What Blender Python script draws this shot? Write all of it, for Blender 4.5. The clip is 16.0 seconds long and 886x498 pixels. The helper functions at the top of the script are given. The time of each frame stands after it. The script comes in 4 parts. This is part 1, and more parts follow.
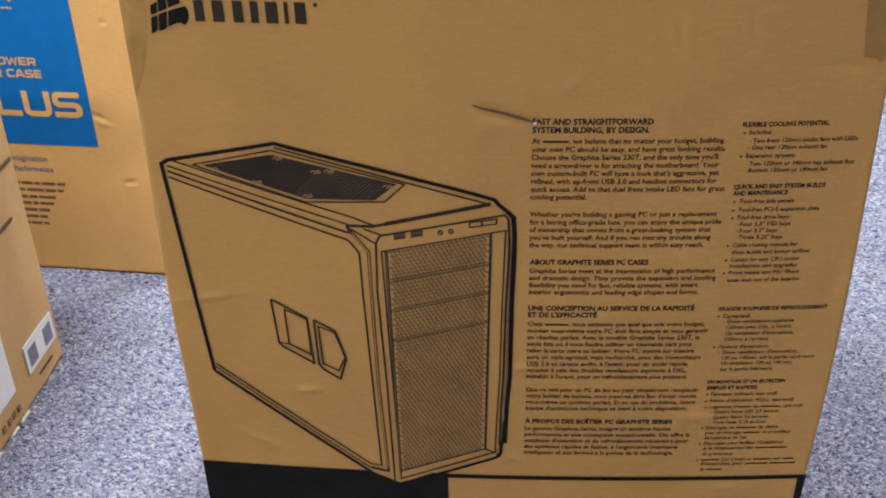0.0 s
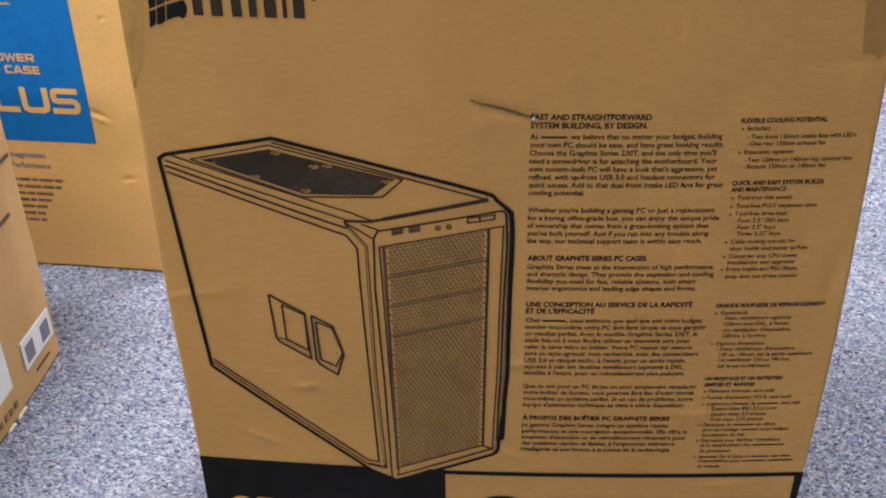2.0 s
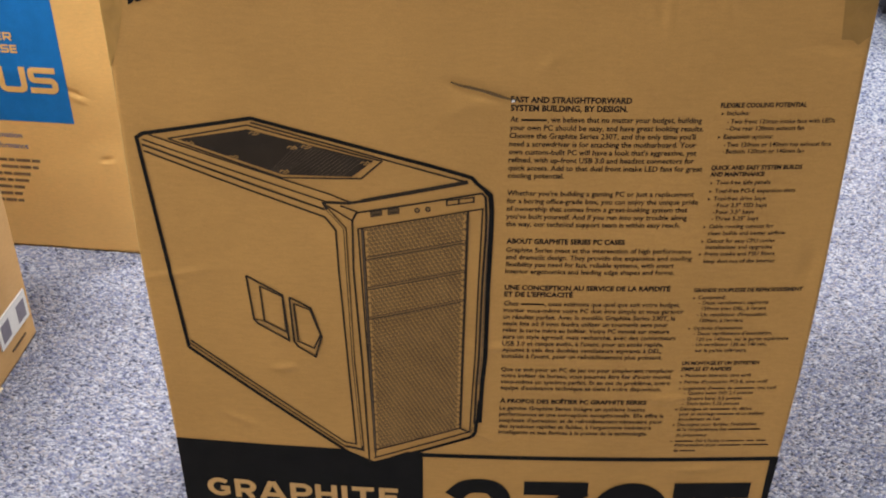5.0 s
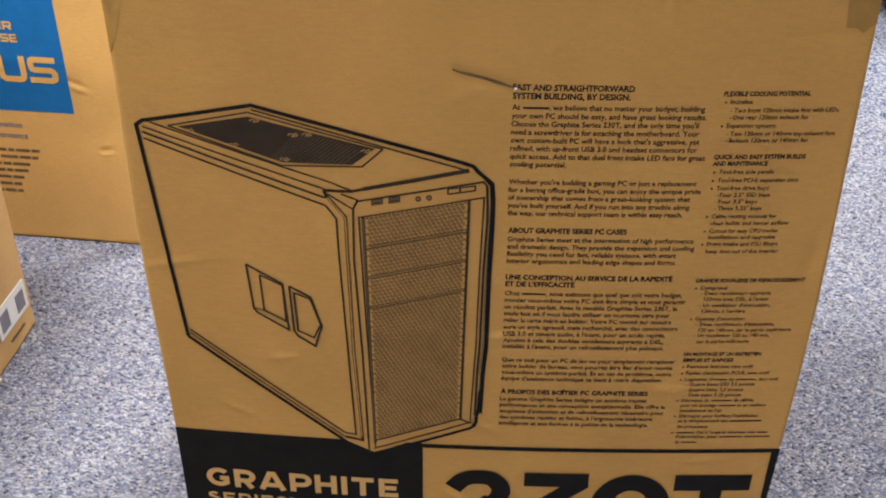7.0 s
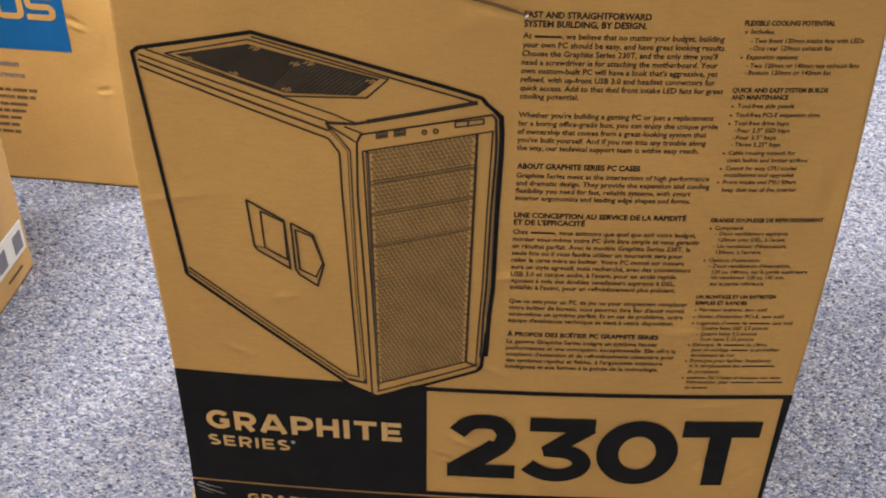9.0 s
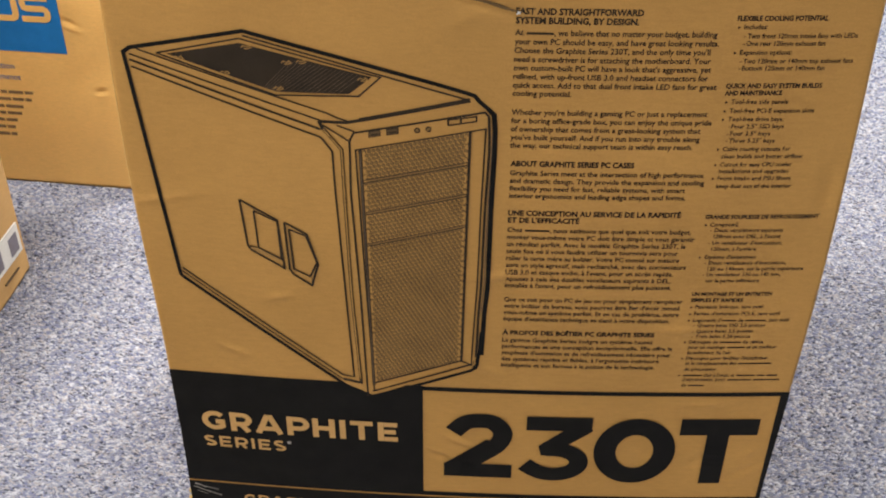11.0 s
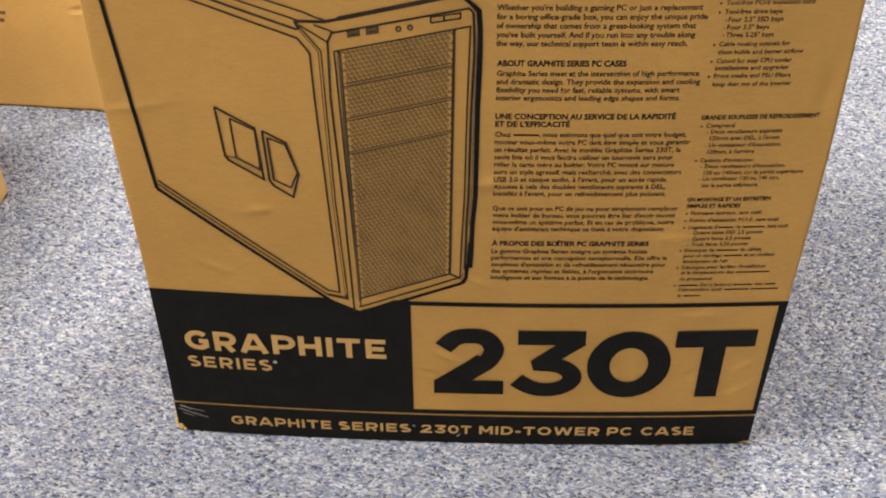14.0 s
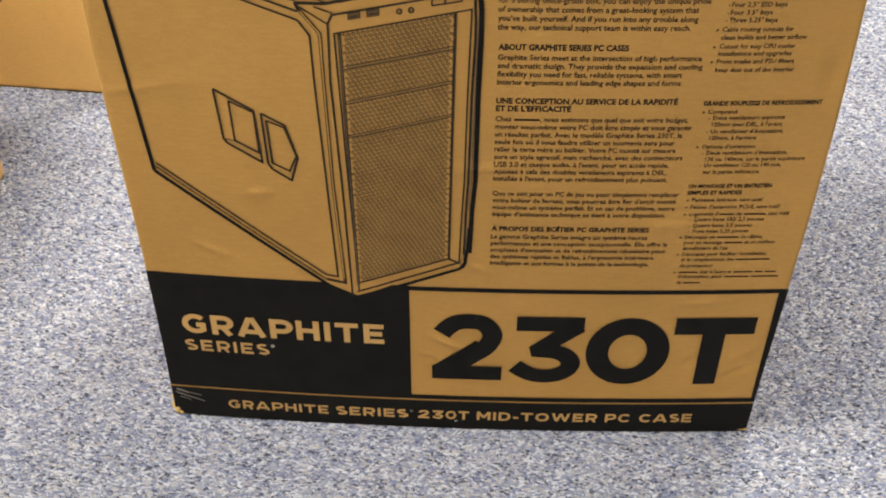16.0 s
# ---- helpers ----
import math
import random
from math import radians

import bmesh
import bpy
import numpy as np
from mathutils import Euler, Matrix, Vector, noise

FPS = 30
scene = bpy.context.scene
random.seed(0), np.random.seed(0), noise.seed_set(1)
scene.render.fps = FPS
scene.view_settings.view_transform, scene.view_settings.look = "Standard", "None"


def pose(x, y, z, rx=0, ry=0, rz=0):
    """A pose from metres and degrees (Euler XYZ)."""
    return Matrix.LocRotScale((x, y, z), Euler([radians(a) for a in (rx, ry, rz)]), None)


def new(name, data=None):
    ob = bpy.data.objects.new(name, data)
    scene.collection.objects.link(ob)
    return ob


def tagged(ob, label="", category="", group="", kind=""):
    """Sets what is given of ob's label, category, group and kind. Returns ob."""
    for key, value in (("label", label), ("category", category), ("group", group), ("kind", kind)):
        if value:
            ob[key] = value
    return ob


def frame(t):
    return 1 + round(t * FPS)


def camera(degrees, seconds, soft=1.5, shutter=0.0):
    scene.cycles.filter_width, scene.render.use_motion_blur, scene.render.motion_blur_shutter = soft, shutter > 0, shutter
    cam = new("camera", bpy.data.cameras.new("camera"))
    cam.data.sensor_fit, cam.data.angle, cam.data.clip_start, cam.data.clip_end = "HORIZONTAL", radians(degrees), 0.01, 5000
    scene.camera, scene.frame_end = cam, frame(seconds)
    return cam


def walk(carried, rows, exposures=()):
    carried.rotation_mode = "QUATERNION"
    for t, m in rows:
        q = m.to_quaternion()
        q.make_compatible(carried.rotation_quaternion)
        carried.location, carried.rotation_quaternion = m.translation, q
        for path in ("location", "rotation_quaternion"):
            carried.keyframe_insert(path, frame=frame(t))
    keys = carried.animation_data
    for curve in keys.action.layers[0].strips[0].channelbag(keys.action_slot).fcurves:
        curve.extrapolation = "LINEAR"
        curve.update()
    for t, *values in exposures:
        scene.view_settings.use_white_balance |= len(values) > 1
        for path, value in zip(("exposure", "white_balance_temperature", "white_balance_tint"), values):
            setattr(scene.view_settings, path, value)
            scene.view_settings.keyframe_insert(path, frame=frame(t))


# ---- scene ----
cam = camera(43.35, 16.0, soft=2.0)
PATH = [
    (0.0, 0.2557, -0.6929, 0.8421, 2.915, -33.060, 0.961),
    (0.5, 0.2543, -0.6941, 0.8410, 2.789, -33.011, 0.780),
    (1.0, 0.2546, -0.6949, 0.8406, 2.822, -32.912, 0.721),
    (1.5, 0.2537, -0.6954, 0.8399, 2.783, -32.854, 0.770),
    (2.0, 0.2560, -0.6944, 0.8385, 2.934, -33.015, 0.762),
    (2.5, 0.2556, -0.6926, 0.8364, 2.557, -33.145, 0.759),
    (3.0, 0.2571, -0.6914, 0.8350, 2.727, -33.390, 0.282),
    (3.5, 0.2543, -0.6934, 0.8359, 2.735, -33.400, 0.218),
    (4.0, 0.2581, -0.6942, 0.8353, 2.481, -33.316, -0.111),
    (4.2, 0.2581, -0.6942, 0.8351, 2.431, -33.476, -0.221),
    (6.3, 0.2562, -0.6957, 0.8353, 2.289, -33.788, -0.133),
    (6.5, 0.2562, -0.6957, 0.8349, 2.429, -33.648, -0.223),
    (7.0, 0.2569, -0.6938, 0.8285, 2.514, -33.924, -0.364),
    (7.5, 0.2554, -0.6885, 0.8232, 2.761, -34.298, -0.378),
    (8.0, 0.2565, -0.6846, 0.8150, 2.799, -34.977, -0.289),
    (8.5, 0.2556, -0.6820, 0.8107, 2.778, -35.708, -0.561),
    (9.0, 0.2547, -0.6810, 0.8013, 2.944, -36.105, -0.641),
    (9.2, 0.2547, -0.6807, 0.8000, 2.944, -36.245, -0.641),
    (11.3, 0.2611, -0.6794, 0.7974, 2.659, -36.042, -0.187),
    (11.5, 0.2615, -0.6792, 0.7967, 2.459, -36.402, -0.167),
    (12.0, 0.2641, -0.6759, 0.7963, 2.512, -37.067, 0.345),
    (12.5, 0.2645, -0.6729, 0.7790, 2.324, -38.151, 0.536),
    (13.0, 0.2652, -0.6673, 0.7689, 2.212, -39.168, 0.153),
    (13.5, 0.2671, -0.6652, 0.7644, 2.159, -39.479, 0.233),
    (14.0, 0.2667, -0.6663, 0.7634, 2.096, -39.343, 0.273),
    (14.5, 0.2679, -0.6678, 0.7637, 2.122, -39.243, 0.295),
    (15.0, 0.2677, -0.6680, 0.7650, 2.193, -39.180, 0.200),
    (15.5, 0.2664, -0.6656, 0.7659, 2.122, -39.405, 0.177),
    (16.0, 0.2650, -0.6632, 0.7602, 2.257, -40.086, -0.156),
]
EXPOSURES = [(0.0, -0.27, 6220, 15), (4.0, -0.23, 6620, 14), (6.5, -0.19, 6980, 12), (9.0, -0.11, 7050, 12), (12.5, -0.02, 7520, 9), (14.5, 0.05, 7640, 7), (16.0, 0.06, 7680, 7)]
walk(cam, [(t, pose(x, y, z, 90 + pitch, roll, yaw)) for t, x, y, z, yaw, pitch, roll in PATH], EXPOSURES)

# ---- light: an indoor room, lit by added area lights at ceiling height ----
world = bpy.data.worlds.new("room_world")
scene.world = world
world.use_nodes = True
world.node_tree.nodes["Background"].inputs[0].default_value = (0.75, 0.85, 1.0, 1)
world.node_tree.nodes["Background"].inputs[1].default_value = 0.02


def added_overhead_lamp(x, y, power, sx=1.2, sy=0.6):
    data = bpy.data.lights.new("added_overhead_light", "AREA")
    data.shape, data.size, data.size_y, data.energy = "RECTANGLE", sx, sy, power
    data.color = (0.93, 0.97, 1.0)
    ob = new("added_overhead_light", data)
    ob.matrix_world = pose(x, y, 2.56, 0, 0, 0)
    return ob


# unseen lights set by resulting brightness; the last two brighten the carton fronts
LAMPS = [(-0.76, -0.16, 64, 0.9, 0.5), (1.2, 1.95, 124, 1.2, 0.3), (-1.4, -4.1, 96, 1.2, 0.3), (-1.2, -1.3, 9, 0.6, 0.3)]
for lamp_x, lamp_y, power, wide, deep in LAMPS:
    added_overhead_lamp(lamp_x, lamp_y, power, wide, deep)


# ---- materials ----
def material(name, rough=0.7, metal=0.0):
    m = bpy.data.materials.new(name)
    m.use_nodes = True
    b = m.node_tree.nodes["Principled BSDF"]
    b.inputs["Roughness"].default_value, b.inputs["Metallic"].default_value = rough, metal
    return m, m.node_tree, b


def node(tree, kind, **values):
    n = tree.nodes.new(kind)
    for key, value in values.items():
        n.inputs[key.replace("_", " ")].default_value = value
    return n


def ramp(tree, source, stops, mode="LINEAR"):
    n = tree.nodes.new("ShaderNodeValToRGB")
    n.color_ramp.interpolation = mode
    while len(n.color_ramp.elements) < len(stops):
        n.color_ramp.elements.new(0.5)
    for e, (at, colour) in zip(n.color_ramp.elements, stops):
        e.position, e.color = at, (*colour, 1)
    tree.links.new(source, n.inputs[0])
    return n


def mixed(tree, kind, factor, a, b):
    n = tree.nodes.new("ShaderNodeMix")
    n.data_type, n.blend_type = "RGBA", kind
    for socket, value in ((n.inputs[0], factor), (n.inputs[6], a), (n.inputs[7], b)):
        if isinstance(value, bpy.types.NodeSocket):
            tree.links.new(value, socket)
        else:
            socket.default_value = value if isinstance(value, float) else (*value, 1)
    return n.outputs[2]


def cardboard(name, base, seed):
    m, tree, b = material(name, 0.72)
    b.inputs["Specular IOR Level"].default_value = 0.25
    co = tree.nodes.new("ShaderNodeTexCoord")
    place = node(tree, "ShaderNodeMapping", Location=(seed, seed * 0.7, seed * 1.3))
    tree.links.new(co.outputs["Object"], place.inputs[0])
    wide = node(tree, "ShaderNodeMapping", Scale=(1, 1, 5))
    tree.links.new(place.outputs[0], wide.inputs[0])
    fibre = node(tree, "ShaderNodeTexNoise", Scale=90.0, Detail=6.0, Roughness=0.7)
    tree.links.new(wide.outputs[0], fibre.inputs["Vector"])
    fine = node(tree, "ShaderNodeTexNoise", Scale=900.0, Detail=3.0)
    tree.links.new(place.outputs[0], fine.inputs["Vector"])
    blotch = node(tree, "ShaderNodeTexNoise", Scale=7.0, Detail=4.0, Roughness=0.55)
    tree.links.new(place.outputs[0], blotch.inputs["Vector"])
    lo, hi = [c * 0.93 for c in base], [min(c * 1.08, 1) for c in base]
    c1 = ramp(tree, blotch.outputs[0], [(0.3, lo), (0.7, hi)]).outputs[0]
    g = ramp(tree, fibre.outputs[0], [(0.3, (0.92, 0.915, 0.91)), (0.7, (1.05, 1.05, 1.04))]).outputs[0]
    h = ramp(tree, fine.outputs[0], [(0.3, (0.94, 0.94, 0.94)), (0.7, (1.05, 1.05, 1.05))]).outputs[0]
    col = mixed(tree, "MULTIPLY", 1.0, mixed(tree, "MULTIPLY", 1.0, c1, g), h)
    tree.links.new(col, b.inputs["Base Color"])
    wave = node(tree, "ShaderNodeTexWave", Scale=38.0, Distortion=0.6)
    wave.bands_direction = "X"
    tree.links.new(place.outputs[0], wave.inputs["Vector"])
    bump = node(tree, "ShaderNodeBump", Strength=0.10, Distance=0.0004)
    tree.links.new(wave.outputs[1], bump.inputs["Height"])
    bump2 = node(tree, "ShaderNodeBump", Strength=0.35, Distance=0.004)
    tree.links.new(blotch.outputs[0], bump2.inputs["Height"])
    dimple = node(tree, "ShaderNodeTexNoise", Scale=26.0, Detail=3.0, Roughness=0.5)
    tree.links.new(place.outputs[0], dimple.inputs["Vector"])
    bump3 = node(tree, "ShaderNodeBump", Strength=0.12, Distance=0.0022)
    tree.links.new(dimple.outputs[0], bump3.inputs["Height"])
    tree.links.new(bump.outputs[0], bump3.inputs["Normal"])
    tree.links.new(bump3.outputs[0], bump2.inputs["Normal"])
    tree.links.new(bump2.outputs[0], b.inputs["Normal"])
    return m


def ink(name, colour, rough=0.55, wear=0.25):
    m, tree, b = material(name, rough)
    b.inputs["Specular IOR Level"].default_value = 0.2
    co = tree.nodes.new("ShaderNodeTexCoord")
    n = node(tree, "ShaderNodeTexNoise", Scale=60.0, Detail=5.0)
    tree.links.new(co.outputs["Object"], n.inputs["Vector"])
    n2 = node(tree, "ShaderNodeTexNoise", Scale=1400.0, Detail=2.0)
    tree.links.new(co.outputs["Object"], n2.inputs["Vector"])
    c = ramp(tree, n.outputs[0], [(0.3, [v * (1 - wear) for v in colour]), (0.75, [min(1, v * (1 + wear)) for v in colour])]).outputs[0]
    g = ramp(tree, n2.outputs[0], [(0.3, (0.85, 0.85, 0.85)), (0.7, (1.1, 1.1, 1.1))]).outputs[0]
    tree.links.new(mixed(tree, "MULTIPLY", 1.0, c, g), b.inputs["Base Color"])
    return m


KRAFT = cardboard("kraft_cardboard", (0.50, 0.262, 0.074), 0.0)
# brightened copy of KRAFT for letters: the camera's sharpening glow put into the colour
KRAFT_BRIGHTENED = cardboard("brightened_kraft_cardboard", (0.60, 0.34, 0.125), 2.0)
KRAFT_BACK = cardboard("kraft_cardboard_light", (0.84, 0.495, 0.165), 3.0)
KRAFT_SIDE = cardboard("kraft_cardboard_plain", (0.52, 0.31, 0.125), 7.0)
TORN = cardboard("torn_cardboard", (0.68, 0.45, 0.17), 5.0)
FRAYED = cardboard("frayed_paper", (0.80, 0.70, 0.50), 6.0)
BLACK = ink("black_ink", (0.0092, 0.0080, 0.0068), 0.75)
BLACK.node_tree.nodes["Principled BSDF"].inputs["Specular IOR Level"].default_value = 0.15
TEXT_INK = ink("text_ink", (0.033, 0.021, 0.011))
GRILLE_INK = ink("grille_ink", (0.125, 0.072, 0.029))
HOLE_CORE = ink("hole_core_tint", (0.25, 0.142, 0.048), 0.6, 0.1)
BAR_TINT = ink("grille_bar_tint", (0.27, 0.15, 0.05), 0.6, 0.1)
GRILLE_TINT = ink("grille_tint", (0.47, 0.250, 0.072), 0.6, 0.1)
WINDOW_TINT = ink("window_tint", (0.39, 0.21, 0.066), 0.65, 0.1)
PRINT_INK = ink("faded_print_ink", (0.048, 0.029, 0.014))
FADED = ink("worn_print_ink", (0.13, 0.085, 0.05))
PALE_PRINT = ink("pale_print_ink", (0.23, 0.145, 0.075))
BLUE = ink("blue_ink", (0.008, 0.190, 0.54), 0.45, 0.08)
PALE_BLUE = ink("pale_blue_ink", (0.17, 0.21, 0.35), 0.6, 0.1)
WHITE = ink("label_paper", (0.74, 0.73, 0.70), 0.5, 0.03)
GREY = ink("grey_label_ink", (0.205, 0.19, 0.225), 0.5, 0.1)
SCUFF = ink("scuffed_ink", (0.30, 0.27, 0.235), 0.6, 0.5)


def tape_material(name, tone):
    """Clear brownish packing tape laid over kraft board: glossy, uneven, with small wrinkles."""
    m, tree, b = material(name, 0.38)
    b.inputs["Specular IOR Level"].default_value = 0.3
    co = tree.nodes.new("ShaderNodeTexCoord")
    n = node(tree, "ShaderNodeTexNoise", Scale=55.0, Detail=4.0, Distortion=1.2)
    tree.links.new(co.outputs["Object"], n.inputs["Vector"])
    c = ramp(tree, n.outputs[0], [(0.3, [v * tone for v in (0.40, 0.215, 0.052)]), (0.7, [v * tone for v in (0.50, 0.268, 0.068)])]).outputs[0]
    tree.links.new(c, b.inputs["Base Color"])
    bump = node(tree, "ShaderNodeBump", Strength=0.5, Distance=0.002)
    tree.links.new(n.outputs[0], bump.inputs["Height"])
    tree.links.new(bump.outputs[0], b.inputs["Normal"])
    return m


TAPE, TAPE_DOUBLE = tape_material("packing_tape", 0.94), tape_material("packing_tape_two_layers", 0.70)


def carpet_material():
    m, tree, b = material("heather_carpet", 0.95)
    b.inputs["Specular IOR Level"].default_value = 0.1
    geo = tree.nodes.new("ShaderNodeNewGeometry")
    pale, mid, blue, dark = (0.545, 0.55, 0.61), (0.33, 0.342, 0.42), (0.203, 0.225, 0.345), (0.082, 0.088, 0.12)
    c = ramp(tree, geo.outputs["Random Per Island"], [(0.0, dark), (0.12, blue), (0.32, (0.26, 0.27, 0.34)), (0.48, mid), (0.66, (0.44, 0.405, 0.415)), (0.80, pale)], "CONSTANT").outputs[0]
    co = tree.nodes.new("ShaderNodeTexCoord")
    n = node(tree, "ShaderNodeTexNoise", Scale=130.0, Detail=4.0)
    tree.links.new(co.outputs["Object"], n.inputs["Vector"])
    g = ramp(tree, n.outputs[0], [(0.3, (0.85, 0.86, 0.88)), (0.7, (1.16, 1.15, 1.13))]).outputs[0]
    tree.links.new(mixed(tree, "MULTIPLY", 1.0, c, g), b.inputs["Base Color"])
    return m


def carpet_ground_material():
    m, tree, b = material("heather_carpet_ground", 0.95)
    b.inputs["Specular IOR Level"].default_value = 0.1
    co = tree.nodes.new("ShaderNodeTexCoord")
    v = node(tree, "ShaderNodeTexVoronoi", Scale=330.0)
    tree.links.new(co.outputs["Object"], v.inputs["Vector"])
    sep = tree.nodes.new("ShaderNodeSeparateColor")
    tree.links.new(v.outputs["Color"], sep.inputs[0])
    pale, mid, blue, dark = (0.44, 0.45, 0.50), (0.29, 0.31, 0.39), (0.18, 0.205, 0.32), (0.065, 0.08, 0.135)
    c = ramp(tree, sep.outputs[0], [(0.0, dark), (0.16, blue), (0.40, mid), (0.66, pale)], "CONSTANT").outputs[0]
    tree.links.new(c, b.inputs["Base Color"])
    bump = node(tree, "ShaderNodeBump", Strength=0.8, Distance=0.003)
    bump.invert = True
    tree.links.new(v.outputs["Distance"], bump.inputs["Height"])
    tree.links.new(bump.outputs[0], b.inputs["Normal"])
    return m


CARPET, CARPET_GROUND = carpet_material(), carpet_ground_material()


def plaster(name, colour):
    m, tree, b = material(name, 0.85)
    n = node(tree, "ShaderNodeTexNoise", Scale=9.0, Detail=6.0)
    c = ramp(tree, n.outputs[0], [(0.3, [v * 0.94 for v in colour]), (0.7, colour)]).outputs[0]
    tree.links.new(c, b.inputs["Base Color"])
    return m


WALL_PAINT, CEILING_PAINT = plaster("wall_paint", (0.66, 0.65, 0.62)), plaster("ceiling_paint", (0.80, 0.80, 0.79))
DARK_LAMINATE, lam_tree, lam_bsdf = material("dark_laminate", 0.5)
lam_bsdf.inputs["Base Color"].default_value = (0.025, 0.027, 0.036, 1)


# ---- building helpers ----
def mesh_object(name, verts, faces, mat, parent=None, label="", smooth=False):
    me = bpy.data.meshes.new(name)
    me.from_pydata([tuple(v) for v in verts], [], faces)
    me.materials.append(mat)
    if smooth:
        me.polygons.foreach_set("use_smooth", [True] * len(me.polygons))
    me.update()
    ob = new(name, me)
    if parent:
        ob.parent = parent
    if label:
        ob["label"] = label
    return ob


def part(name, bm, mat, parent, label="", smooth=False):
    me = bpy.data.meshes.new(name)
    bm.to_mesh(me)
    bm.free()
    me.materials.append(mat)
    if smooth:
        me.polygons.foreach_set("use_smooth", [True] * len(me.polygons))
    ob = new(name, me)
    ob.parent = parent
    if label:
        ob["label"] = label
    return ob


def block(bm, lo, hi, bevel=0.0):
    made = bmesh.ops.create_cube(bm, size=1.0)["verts"]
    for v in made:
        v.co = Vector([lo[i] + (v.co[i] + 0.5) * (hi[i] - lo[i]) for i in range(3)])
    if bevel:
        edges = list({e for v in made for e in v.link_edges})
        bmesh.ops.bevel(bm, geom=edges, offset=bevel, segments=2, affect="EDGES")


def thing(name, label, category, at=(0, 0, 0), turn=0.0, group="", kind=""):
    ob = new(name)
    ob.empty_display_size = 0.05
    ob.matrix_basis = pose(*at, 0, 0, turn)
    return tagged(ob, label, category, group, kind)


# ---- room ----
def room():
    x0, x1, y0, y1, h, th = -2.2, 3.2, -5.0, 2.6, 2.6, 0.12
    for name, lo, hi in (("wall_north", (x0 - th, y1, 0), (x1 + th, y1 + th, h)), ("wall_south", (x0 - th, y0 - th, 0), (x1 + th, y0, h)),
                         ("wall_west", (x0 - th, y0, 0), (x0, y1, h)), ("wall_east", (x1, y0, 0), (x1 + th, y1, h))):
        bm = bmesh.new()
        block(bm, lo, hi)
        tagged(part(name, bm, WALL_PAINT, None), "plain off-white painted office wall", "wall", kind="structure")
    bm = bmesh.new()
    block(bm, (x0 - th, y0 - th, h), (x1 + th, y1 + th, h + th))
    tagged(part("ceiling", bm, CEILING_PAINT, None), "plain white office ceiling above the boxes", "ceiling", kind="structure")
    bm = bmesh.new()
    block(bm, (x0 - th, y0 - th, -0.08), (x1 + th, y1 + th, 0.0))
    tagged(part("floor", bm, CARPET_GROUND, None), "blue, grey and white flecked office carpet", "floor", kind="structure")


room()

# ---- the large carton: a front panel that bellies out a little ----
W, H, DEPTH = 0.51, 0.60, 0.265


def edge_left(z):
    return 0.0014 - 0.0034 * math.exp(-((z - 0.36) / 0.12) ** 2) - 0.0014 * math.exp(-(z / 0.06) ** 2)


def edge_right(z):
    return 0.5095 + 0.0070 * math.exp(-((z - 0.30) / 0.21) ** 2)


# creases and dents: centre x, z, half length, half width, degrees, depth out of the panel (metres)
CREASES = [(0.026, 0.3435, 0.026, 0.0032, 12, 0.0008), (0.102, 0.257, 0.009, 0.0035, 5, 0.0013), (0.060, 0.199, 0.014, 0.0030, -24, 0.0013), (0.272, 0.287, 0.018, 0.0035, 8, 0.0016), (0.243, 0.494, 0.018, 0.006, 25, 0.0006), (0.300, 0.528, 0.008, 0.004, 40, 0.0007)]
CREASES += [(0.257, 0.507, 0.022, 0.004, -16, -0.0020), (0.243, 0.085, 0.014, 0.003, -18, 0.0012), (0.455, 0.095, 0.016, 0.004, 35, -0.0012), (0.417, 0.568, 0.003, 0.013, 5, -0.0008), (0.376, 0.566, 0.0025, 0.009, 6, 0.0007), (0.370, 0.564, 0.0025, 0.007, 4, -0.0006), (0.004, 0.556, 0.005, 0.012, -10, 0.0010), (0.4886, 0.077, 0.016, 0.0035, 35, -0.0013), (0.4925, 0.100, 0.010, 0.003, 40, 0.0008), (0.448, 0.157, 0.014, 0.003, 5, 0.0016)]
CREASES += [(0.503, 0.367, 0.007, 0.016, 0, -0.0020), (0.412, 0.2355, 0.016, 0.004, 0, 0.0013), (0.245, 0.108, 0.012, 0.0024, -28, 0.0020), (0.230, 0.089, 0.009, 0.003, -25, -0.0020), (0.226, 0.094, 0.008, 0.0024, -25, 0.0012), (0.266, 0.192, 0.014, 0.003, -30, 0.0012), (0.484, 0.541, 0.016, 0.005, -5, -0.0012)]


def swell(x, z):
    """How far the panel stands out of its flat plane."""
    u = min(max(x / W, 0.0), 1.0)
    out = (0.0082 + 0.0046 * z / H) * (1 - (2 * u - 1) ** 2)
    for cx, cz, a, b, turn, depth in CREASES:
        c, s = math.cos(radians(turn)), math.sin(radians(turn))
        dx, dz = x - cx, z - cz
        p, q = (dx * c + dz * s) / a, (-dx * s + dz * c) / b
        d = p * p + q * q
        if d < 9:
            out += depth * math.exp(-d)
    return out


def on_face(x, z, lift=0.0):
    return Vector((x, -swell(x, z) - lift, z))


carton = thing("carton", "tall brown kraft cardboard carton printed in black, standing on carpet", "carton")


